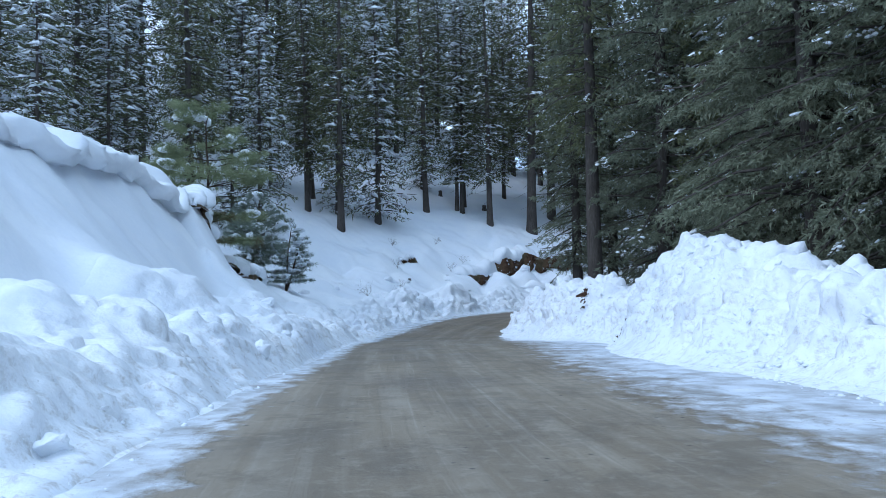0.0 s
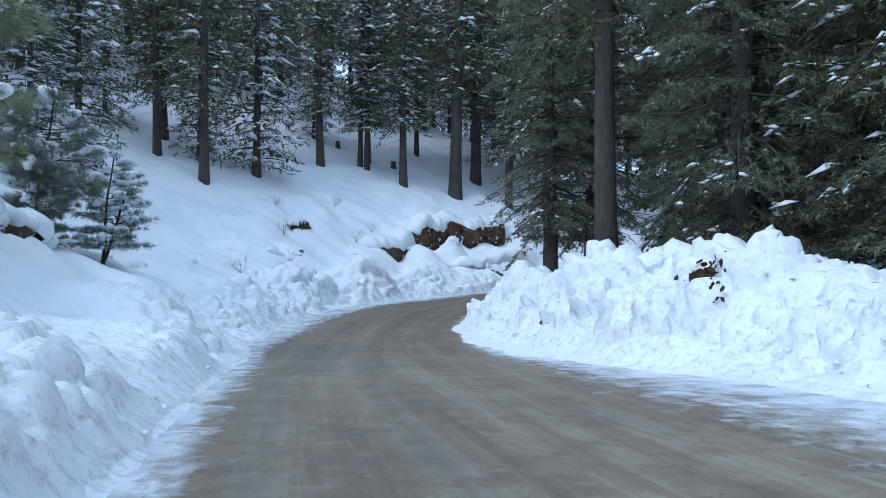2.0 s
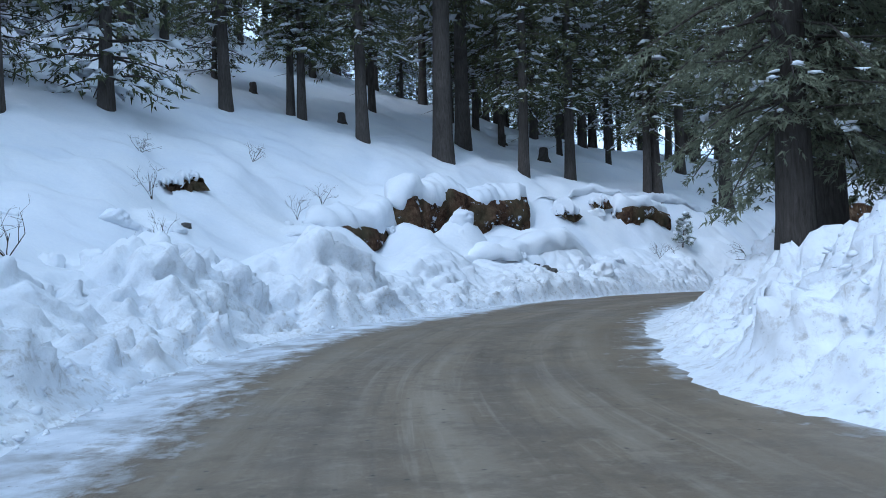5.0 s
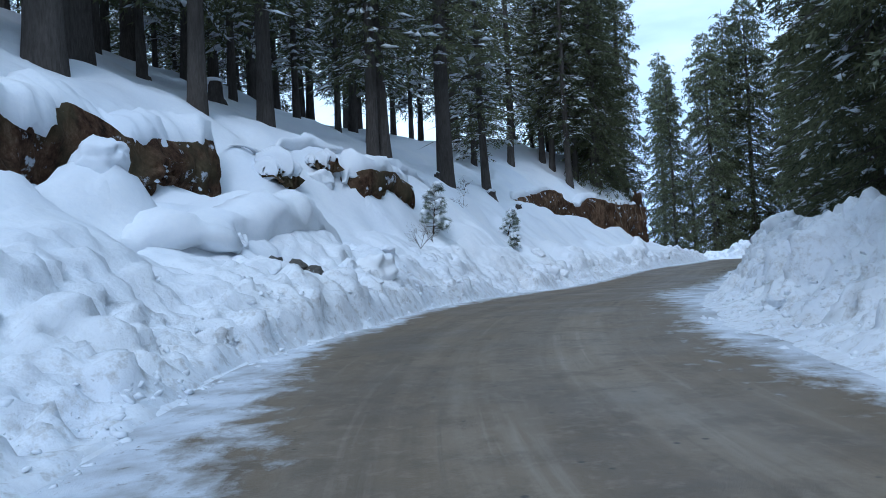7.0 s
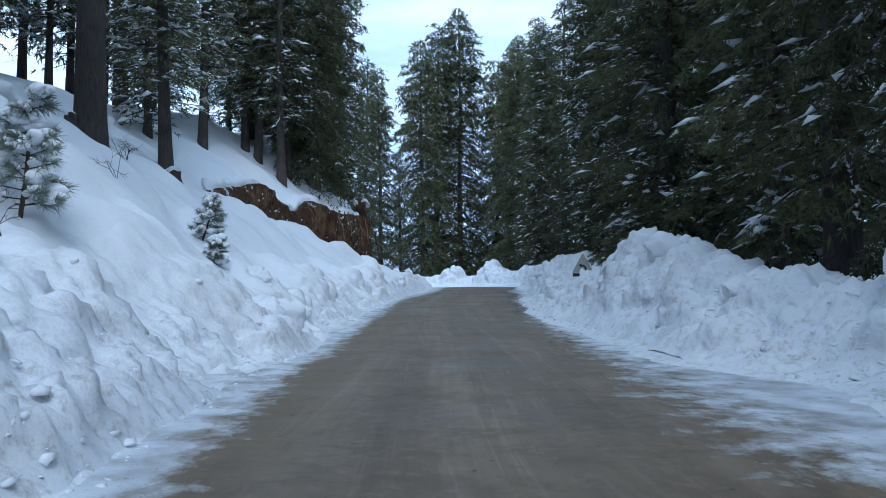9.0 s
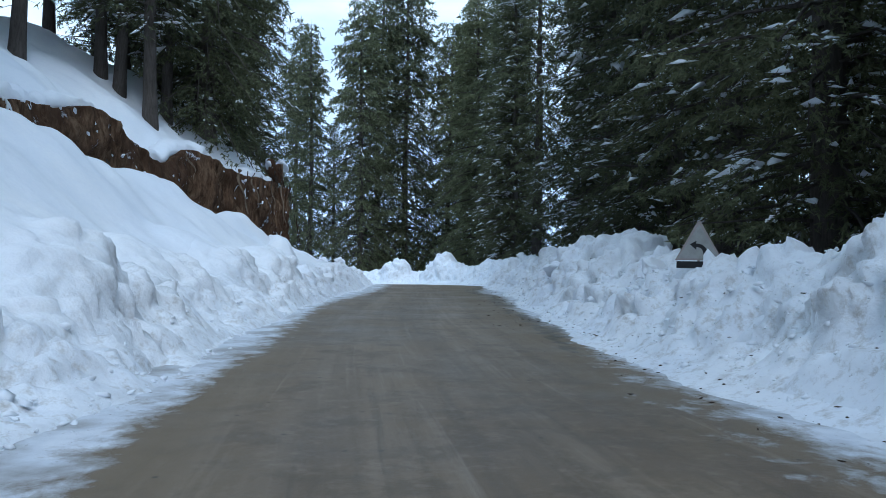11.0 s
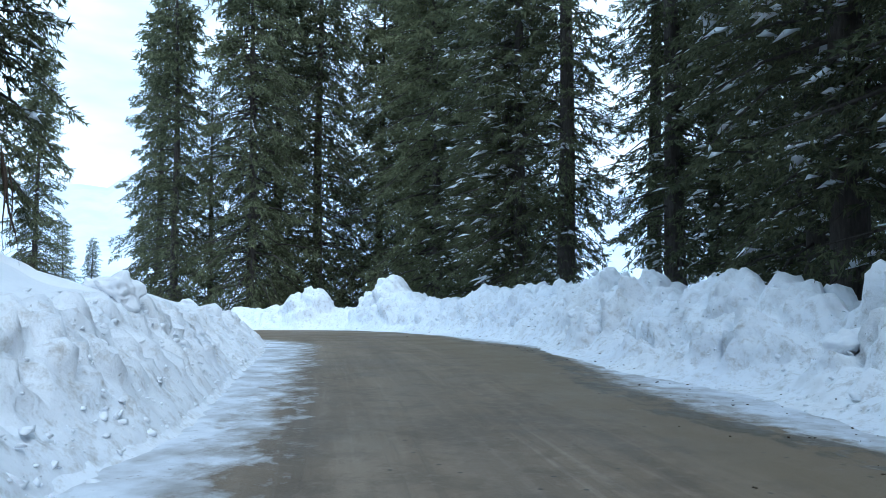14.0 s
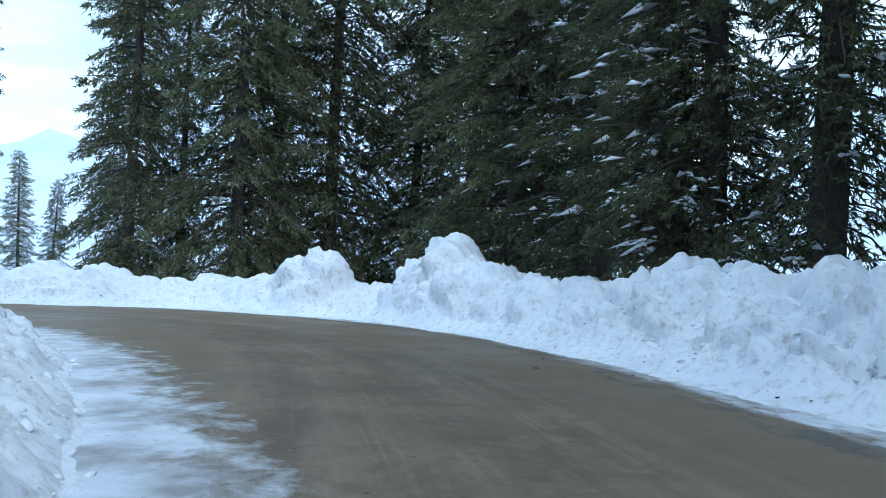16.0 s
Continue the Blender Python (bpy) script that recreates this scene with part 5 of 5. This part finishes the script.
def young_pine(x, y, height, seed, needles, label, snow=0.4, limbs_from=0.12, reach=0.36, lean=(0.0, 0.0), length=0.24, stems=1, second=None, dome=False):
    rng = np.random.default_rng(seed)
    thing = tagged(new("young_pine"), label, "young tree")
    z0 = float(land([x], [y])[0][0])
    thing.location = (x, y, z0 - 0.1)
    wood, at, way, s_at, s_way, s_size = [], [], [], [], [], []
    for stem in range(stems):
        ln = np.array(lean) + (rng.normal(0, 0.18, 2) if stems > 1 else 0)
        zs = np.linspace(0, height * (1 - 0.25 * stem), 8)
        path = np.stack([ln[0] * zs + 0.04 * np.sin(zs * 2), ln[1] * zs + 0.04 * np.cos(zs * 1.7), zs], 1)
        wood.append(tube(path, 0.012 + 0.016 * height * (1 - zs / zs[-1]) ** 0.9 * 0.8, 7))
        z = limbs_from * height
        while z < zs[-1]:
            f = z / zs[-1]
            for k in range(rng.integers(2, 5)):
                a = rng.random() * 6.28
                r = reach * height * (math.sqrt(max(0.0, 1.0 - f ** 2.4)) * min(1.0, 0.55 + 1.3 * f) if dome else 1.08 - f) * rng.uniform(0.6, 1.1) + 0.12
                q = np.linspace(0, 1, 5)
                out = np.array([math.cos(a), math.sin(a), 0])
                base = np.array([np.interp(z, zs, path[:, 0]), np.interp(z, zs, path[:, 1]), z])
                limb = base + out * (r * q)[:, None] + np.array([0, 0, 1.0]) * (r * (0.15 * q + (0.25 * f - 0.1) * q ** 2))[:, None]
                wood.append(tube(limb, 0.006 + 0.008 * r * (1 - q), 4))
                m = max(3, int(r * (14 if dome else 8)))
                qq = np.r_[rng.uniform(0.35, 1.0, m) ** (0.7 if dome else 1.0), 1.0]
                pos = np.stack([np.interp(qq, q, limb[:, e]) for e in range(3)], 1)
                sid = np.array([-out[1], out[0], 0]) * rng.normal(0, (0.22 if dome else 0.16) * r, m + 1)[:, None]
                at.append(pos + sid)
                way.append(np.tile(out, (m + 1, 1)) * 0.8 + sid * 1.5 + np.array([0, 0, 0.25]))
                if rng.random() < snow:
                    c = rng.integers(2, 6)
                    qs = rng.uniform(0.4, 1.0, c)
                    s_at.append(np.stack([np.interp(qs, q, limb[:, e]) for e in range(3)], 1) + [0, 0, 0.06])
                    s_way.append(np.tile(out, (c, 1)))
                    s_size.append((0.06 + (0.42 if dome else 0.30) * rng.random(c) ** 2.2) * min(1.0, 0.4 + 0.12 * height))
            z += rng.uniform(0.05, 0.09) * height * (0.95 if dome else 0.8)
    mesh_object("trunk", *wood[0], TWIG, thing, smooth=True)
    tagged(mesh_object("limb", *join(wood[1:]), TWIG, thing), kind="stuff")
    at, way = np.concatenate(at), np.concatenate(way)
    way /= np.linalg.norm(way, axis=1)[:, None]
    size = length * rng.uniform(0.75, 1.2, len(at))
    v, f = tufts(at, way, size, 34, rng, 1.0, 0.028)
    tagged(mesh_object("needles", v, f, needles, thing), kind="stuff")
    if second is not None:
        low = (at[:, 2] < 0.42 * height) & (np.sin(at[:, 0] * 2.2 + at[:, 1] * 1.3 + seed) > 0.25)
        if low.any():
            v, f = tufts(at[low], way[low], size[low] * 0.9, 34, rng, 1.0, 0.022)
            tagged(mesh_object("dry_needles", v, f, second, thing, "browned needles low on the tree"), kind="stuff")
    if s_at:
        tagged(mesh_object("snow_load", *blobs(np.concatenate(s_at), np.concatenate(s_way), np.concatenate(s_size), rng, 0.5), SNOW, thing, smooth=True), kind="stuff")
    return thing


young_pine(-11.4, 34.8, 6.9, 1, NEEDLES_PINE, "bright green young pine leaning over the snow bank", 0.75, 0.10, 0.44, (0.0, -0.02), 0.42, 1, NEEDLES_BROWN, True)
young_pine(-12.2, 44.0, 4.8, 2, NEEDLES_FROST, "young pine with browned lower needles and patches of snow", 1.0, 0.08, 0.38, (0.15, 0.0), 0.38, 1, NEEDLES_BROWN, True)
young_pine(-11.9, 43.4, 3.4, 3, NEEDLES_FROST, "snow-laden young conifer on the bank", 1.0, 0.03, 0.50, (0.1, 0.0), 0.26)
young_pine(-10.8, 46.8, 4.6, 4, NEEDLES_FROST, "two-stemmed young pine with snow on its branches", 1.0, 0.14, 0.36, (0.22, 0.0), 0.26, 2)
young_pine(19.0, 76.0, 1.9, 5, NEEDLES_FROST, "small snow-flecked pine sapling on the bank", 1.0, 0.15, 0.30, (0.06, 0.0), 0.20)
young_pine(28.0, 81.0, 1.3, 6, NEEDLES_FROST, "bent pine sapling half buried in snow", 1.0, 0.15, 0.3, (0.25, -0.1), 0.18)
young_pine(26.9, 79.6, 0.7, 7, NEEDLES_FROST, "stub of a pine sapling in the snow", 0.6, 0.2, 0.3, (0.1, 0.0), 0.12)


def bare_shrub(x, y, height, seed, label="bare leafless shrub sticking out of the snow", spread=0.5):
    """Forking twigs."""
    rng = np.random.default_rng(seed)
    pieces = []

    def grow(p, d, ln, r, depth):
        q = np.linspace(0, 1, 4)[:, None]
        bend = rng.normal(0, 0.18, 3)
        path = p + d * ln * q + bend * ln * q ** 2
        pieces.append(tube(path, r * (1 - 0.4 * q[:, 0]), 4))
        if depth:
            for _ in range(rng.integers(2, 4)):
                nd = d + rng.normal(0, spread, 3)
                grow(path[rng.integers(2, 4)], nd / np.linalg.norm(nd), ln * rng.uniform(0.55, 0.8), r * 0.6, depth - 1)

    for _ in range(rng.integers(3, 6)):
        d = np.array([rng.normal(0, 0.5), rng.normal(0, 0.5), 1.0])
        grow(np.zeros(3), d / np.linalg.norm(d), height * 0.45, 0.011, 3)
    ob = mesh_object("bare_shrub", *join(pieces), TWIG)
    ob.location = (x, y, float(land([x], [y])[0][0]) - 0.05)
    return tagged(ob, label, "shrub", "bare shrubs")


for k, (x, y, h) in enumerate(((-4.6, 58.5, 1.1), (-1.2, 66.2, 1.0), (-0.2, 68.0, 0.9), (-5.4, 62.8, 1.0), (-6.2, 66.8, 0.9), (-2.6, 69.4, 0.8), (16.2, 73.4, 0.8), (24.4, 80.2, 0.9), (30.0, 86.0, 0.8), (-6.8, 54.4, 1.1), (17.6, 74.4, 0.7), (57.5, 97.6, 0.8), (61.0, 98.6, 0.9))):
    bare_shrub(x, y, h, 200 + k)
bare_shrub(65.6, 99.4, 1.8, 240)
bare_shrub(64.8, 99.9, 1.3, 241)
bare_shrub(9.6, 56.9, 0.7, 231, "broken bare twig lying on the snow wall", 0.8)


def stump(x, y, radius, height, seed):
    """A sawn stump with flared foot, ragged top and a cap of snow."""
    rng = np.random.default_rng(seed)
    thing = tagged(new("tree_stump"), "dark weathered tree stump capped with snow on the slope", "stump", "stumps on the slope")
    thing.location = (x, y, float(land([x], [y])[0][0]))
    zs = np.array([-0.3, 0.0, 0.12, 0.5, 0.85, 1.0]) * height
    path = np.stack([0.03 * zs, 0.02 * zs, zs], 1)
    v, f = tube(path, radius * np.array([1.7, 1.35, 1.12, 1.0, 0.97, 0.93]), 12)
    v[:, :2] *= 1 + 0.10 * rng.normal(0, 1, (len(v), 1))
    v[-12:, 2] += rng.normal(0, 0.05 * height, 12)
    mesh_object("bole", v, f, BARK, thing, smooth=True)
    mesh_object("snow_cap", *blobs(np.array([[0.03 * height, 0.02 * height, height * 0.98]]), np.array([[1.0, 0, 0]]), np.array([radius * 1.15]), rng, 0.5), SNOW, thing, smooth=True)
    return thing


for k, (x, y, r, h) in enumerate(((14.0, 82.5, 0.28, 0.7), (13.0, 87.0, 0.22, 0.6), (25.6, 83.2, 0.14, 0.45), (33.6, 87.6, 0.30, 0.5), (37.0, 88.6, 0.2, 0.4), (2.0, 80.5, 0.2, 0.5), (-2.5, 81.0, 0.18, 0.5), (45.0, 92.5, 0.2, 0.4))):
    stump(x, y, r, h, 300 + k)


def hanging_roots():
    rng = np.random.default_rng(9)
    for k in range(26):
        s = np.array([128.0 - abs(rng.normal(0, 2.6))])
        u = np.array([float(np.interp(s[0], CUT_TABLE[0], CUT_TABLE[1])) - 0.55 - rng.random() * 0.25])
        x, y = place_at(s, u)
        ux, uy = place_at(s, u + 1.2)
        top = float(land(ux, uy)[0][0]) - 0.1
        ln = rng.uniform(0.5, 1.9)
        q = np.linspace(0, 1, 7)
        path = np.stack([0.12 * np.sin(q * 5 + k) * q, 0.12 * np.cos(q * 4 + k) * q + 0.2 * q * rng.normal(), -ln * q], 1)
        ob = mesh_object("hanging_root", *tube(path, (0.008 + 0.016 * rng.random()) * (1.1 - q), 5), TWIG, smooth=True)
        ob.location = (float(x[0]), float(y[0]), top)
        tagged(ob, "thin brown root dangling from the earth bank", "root", "hanging roots")


hanging_roots()


def root_plate(s, u, tall, seed):
    """Torn roots left standing at the end of the cut, with earth between them and snow on top."""
    rng = np.random.default_rng(seed)
    thing = tagged(new("root_plate"), "torn tree roots with clinging earth and snow on top", "roots")
    x, y = (float(q[0]) for q in place_at(np.array([s]), np.array([u])))
    dx, dy = (float(q[0]) for q in place_at(np.array([s + 1.0]), np.array([u])))
    along = np.array([dx - x, dy - y, 0.0])
    along /= np.linalg.norm(along)
    across = np.array([along[1], -along[0], 0.0])
    thing.location = (x, y, float(land([x], [y])[0][0]) + tall)
    q = np.linspace(0, 1, 8)
    roots = []
    for k in range(34):
        start = along * rng.uniform(-0.9, 0.35) + across * rng.uniform(-0.35, 0.35) + np.array([0, 0, rng.uniform(-0.5, 0.1)])
        ln = rng.uniform(0.7, 1.0) * tall * rng.uniform(0.4, 1.0)
        swing = along * rng.normal(0.25, 0.35) + across * rng.normal(0.1, 0.25)
        path = start + swing * (q ** 0.8)[:, None] * ln * 0.6 + np.array([0, 0, -1.0]) * (ln * q ** 1.4)[:, None]
        path = path + 0.09 * np.stack([np.sin(q * 7 + k), np.cos(q * 6 + 2 * k), 0.6 * np.sin(q * 9 + k)], 1) * q[:, None]
        roots.append(tube(path, (0.010 + 0.035 * rng.random() ** 3) * (1.15 - q), 5))
    tagged(mesh_object("root", *join(roots), TWIG, thing, smooth=True), kind="stuff")
    pale = np.stack([along * (0.1 + 0.35 * a) + across * 0.3 + np.array([0, 0, 0.25 - 1.5 * a + 0.15 * math.sin(6 * a)]) for a in q])
    mesh_object("broken_root", *tube(pale, 0.075 * (1.2 - 0.8 * q), 8), PALE_ROOT, thing, "pale broken root", smooth=True)
    c = 7
    at = along * rng.uniform(-0.8, 0.2, c)[:, None] + across * rng.uniform(-0.2, 0.3, c)[:, None] + np.array([0, 0, 1.0]) * rng.uniform(-0.9, -0.1, c)[:, None]
    for k in range(c):
        mesh_object("clinging_earth", *blobs(at[k:k + 1], (0.3 * along - np.array([0, 0, 1.0]))[None], rng.uniform(0.25, 0.45, 1), rng, 0.6, False, False, 0.6), CUT, thing, smooth=True)
    c = 6
    at = along * rng.uniform(-0.6, 0.5, c)[:, None] + across * rng.uniform(-0.3, 0.3, c)[:, None] + np.array([0, 0, 1.0]) * rng.uniform(-0.05, 0.3, c)[:, None]
    for k in range(c):
        mesh_object("snow_cap", *blobs(at[k:k + 1], (along * 0.8 - np.array([0, 0, 0.5]))[None], rng.uniform(0.18, 0.38, 1), rng, 0.5, False, False, 0.7), SNOW, thing, smooth=True)
    return thing


root_plate(127.9, 4.9, 2.6, 61)


def face_root(s, top, fall, thick, seed):
    """A thick crooked root running down the bare face."""
    rng = np.random.default_rng(seed)
    u = float(np.interp(s, CUT_TABLE[0], CUT_TABLE[1]))
    q = np.linspace(0, 1, 12)
    x, y = place_at(s + 0.25 * np.sin(q * 5 + seed) + 0.3 * q, u - 0.62 - 0.25 * q + 0.06 * np.sin(9 * q))
    bx, by = place_at(np.array([s]), np.array([u + 0.5]))
    z = float(land(bx, by)[0][0]) - top - fall * q
    ob = mesh_object("face_root", *tube(np.stack([x, y, z], 1), thick * (1.1 - 0.8 * q) * (1 + 0.15 * rng.normal(0, 1, 12)), 7), PALE_ROOT, smooth=True)
    return tagged(ob, "thick pale root running down the earth bank", "root", "roots on the earth bank")


for s, top, fall, thick, seed in ((121.3, 0.2, 1.9, 0.07, 3), (122.4, 0.3, 1.2, 0.035, 4), (117.2, 0.2, 1.0, 0.04, 5), (124.6, 0.3, 1.6, 0.03, 6), (126.2, 0.2, 1.9, 0.045, 8)):
    face_root(s, top, fall, thick, seed)
for k, (s, u, h) in enumerate(((127.6, 5.6, 1.9), (128.3, 5.2, 1.5), (126.6, 5.8, 1.3))):
    x, y = place_at(np.array([s]), np.array([u]))
    bare_shrub(float(x[0]), float(y[0]), h, 260 + k, "bare twigs growing from the torn end of the bank", 0.6)


# ---- patches of soil and rock thrown into the snow walls ----
def rubble(name, x, y, size, mat, label, seed, category, lift=0.0):
    r = random.Random(seed)
    bm = bmesh.new()
    bmesh.ops.create_icosphere(bm, subdivisions=3, radius=size)
    off = Vector((r.uniform(-9, 9), r.uniform(-9, 9), 0))
    for v in bm.verts:
        v.co *= 1 + 0.4 * noise.noise(v.co * 2.2 / size + off) + 0.2 * noise.noise(v.co * 6 / size + off)
        v.co.z *= 0.8
    me = bpy.data.meshes.new(name)
    bm.to_mesh(me)
    bm.free()
    me.materials.append(mat)
    ob = new(name, me)
    ob.location = (x, y, float(land([x], [y])[0][0]) + size * lift)
    ob.rotation_euler = (0, 0, r.random() * 6.28)
    return tagged(ob, label, category)


def thrown_soil(x, y, count, spread, seed):
    """Crumbs of brown earth thrown against the snow wall."""
    rng = np.random.default_rng(seed)
    px, py = x + rng.normal(0, spread * 0.5, count), y + rng.normal(0, spread, count)
    at = np.stack([px, py, land(px, py)[0] + rng.uniform(-0.02, 0.14, count)], 1)
    way = rng.normal(0, 1, (count, 3))
    way /= np.linalg.norm(way, axis=1)[:, None]
    ob = mesh_object("soil_crumbs", *blobs(at, way, 0.02 + 0.09 * rng.random(count) ** 2, rng, 0.7, True), SOIL)
    return tagged(ob, "brown earth crumbs thrown into the snow wall", "soil", kind="stuff")


thrown_soil(4.55, 31.0, 200, 0.36, 4)
thrown_soil(4.5, 22.0, 30, 0.25, 5)
rubble("soil_clod", 4.75, 31.1, 0.30, SOIL, "lump of brown soil stuck in the snow wall", 1, "soil", -0.5)
for k, (x, y, size) in enumerate(((7.6, 67.2, 0.34), (8.1, 66.6, 0.25), (4.6, 22.0, 0.28), (7.9, 66.9, 0.4), (-4.4, 61.2, 0.3), (62.3, 96.0, 0.25), (69.6, 97.0, 0.22), (3.4, 37.8, 0.22))):
    rubble("rock", x, y, size * 0.6, ROCK, "dark rock poking out of the ploughed snow", 20 + k, "rock", -0.3)


# ---- warning sign buried in the snow wall ----
def warning_sign():
    x, y, apex = 39.6, 73.7, -0.62
    thing = tagged(new("road_sign"), "faded white triangular bend sign buried in the snow wall", "sign")
    thing.location = (x, y, apex - 0.70)
    thing.rotation_euler = (0, 0, radians(-90 + 8))
    thing.scale = (0.88, 0.88, 0.88)
    white, black, grey = plain("faded_sign_white", (0.36, 0.36, 0.34), 0.5, 0.3, 0.0, 0.6), plain("sign_black", (0.02, 0.02, 0.022), 0.6), plain("faded_sign_border", (0.36, 0.31, 0.29), 0.6, 0.3, 0.0, 0.5)

    def prism(name, pts, y0, y1, mat, parent):
        bm = bmesh.new()
        a = [bm.verts.new((px, y0, pz)) for px, pz in pts]
        b = [bm.verts.new((px, y1, pz)) for px, pz in pts]
        bm.faces.new(a)
        bm.faces.new(b[::-1])
        for k in range(len(pts)):
            j = (k + 1) % len(pts)
            bm.faces.new((a[k], b[k], b[j], a[j]))
        bmesh.ops.recalc_face_normals(bm, faces=bm.faces)
        me = bpy.data.meshes.new(name)
        bm.to_mesh(me)
        bm.free()
        me.materials.append(mat)
        ob = new(name, me)
        ob.parent = parent
        return ob

    tri = [(-0.45, 0.0), (0.45, 0.0), (0.02, 0.785), (-0.02, 0.785)]
    prism("border", tri, -0.004, 0.0, grey, thing)
    prism("panel", [(-0.40, 0.035), (0.40, 0.035), (0.0, 0.72)], -0.009, -0.0042, white, thing)
    arc = [(0.13 * 1.5 * math.cos(t) - 0.03, 0.13 + 0.20 * math.sin(t)) for t in np.linspace(0.0, 1.75, 9)]
    inner = [(0.075 * 1.5 * math.cos(t) - 0.03, 0.13 + 0.13 * math.sin(t)) for t in np.linspace(1.75, 0.0, 9)]
    prism("arrow_shaft", arc + inner, -0.013, -0.0095, black, thing)
    prism("arrow_head", [(-0.05, 0.385), (-0.05, 0.205), (-0.17, 0.315)], -0.013, -0.0095, black, thing)
    prism("lower_plate", [(-0.42, -0.16), (0.42, -0.16), (0.42, -0.02), (-0.42, -0.02)], -0.006, 0.0, black, thing)
    v, f = tube(np.array([[0, 0.03, -1.6], [0, 0.03, -0.6], [0, 0.03, 0.5]]), np.array([0.03, 0.03, 0.03]), 10)
    mesh_object("post", v, f, grey, thing, smooth=True)


warning_sign()


# ---- far hills across the valley ----
def far_hills():
    m, nt, b = material("hazed_forest_hills", 1.0, 0.0)
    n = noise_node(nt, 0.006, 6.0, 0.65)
    # haze of the distance is painted in: a pale blue ramp of low contrast
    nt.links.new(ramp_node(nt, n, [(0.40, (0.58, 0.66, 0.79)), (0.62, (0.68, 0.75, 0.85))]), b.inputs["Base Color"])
    a = np.linspace(0, 2 * np.pi, 241)
    rows = []
    for k, (r, h) in enumerate(((1500, -140), (1800, 40), (2200, 170), (2700, 400), (3100, 250))):
        z = h * (1 if h <= 0 else 1 + 0.7 * fbm(a * 7, 0 * a, 1.9, 5, 120)) + (0 if h <= 0 else 40 * fbm(a * 30, 0 * a + k, 1.0, 4, 130))
        rows.append(np.stack([45 + r * np.cos(a), 60 + r * np.sin(a), z - 10 + 0 * a], 1))
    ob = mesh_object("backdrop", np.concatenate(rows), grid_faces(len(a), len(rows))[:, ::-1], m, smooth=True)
    tagged(ob, "wooded hills far across the valley, haze painted in as pale blue", "hills", kind="structure")


far_hills()
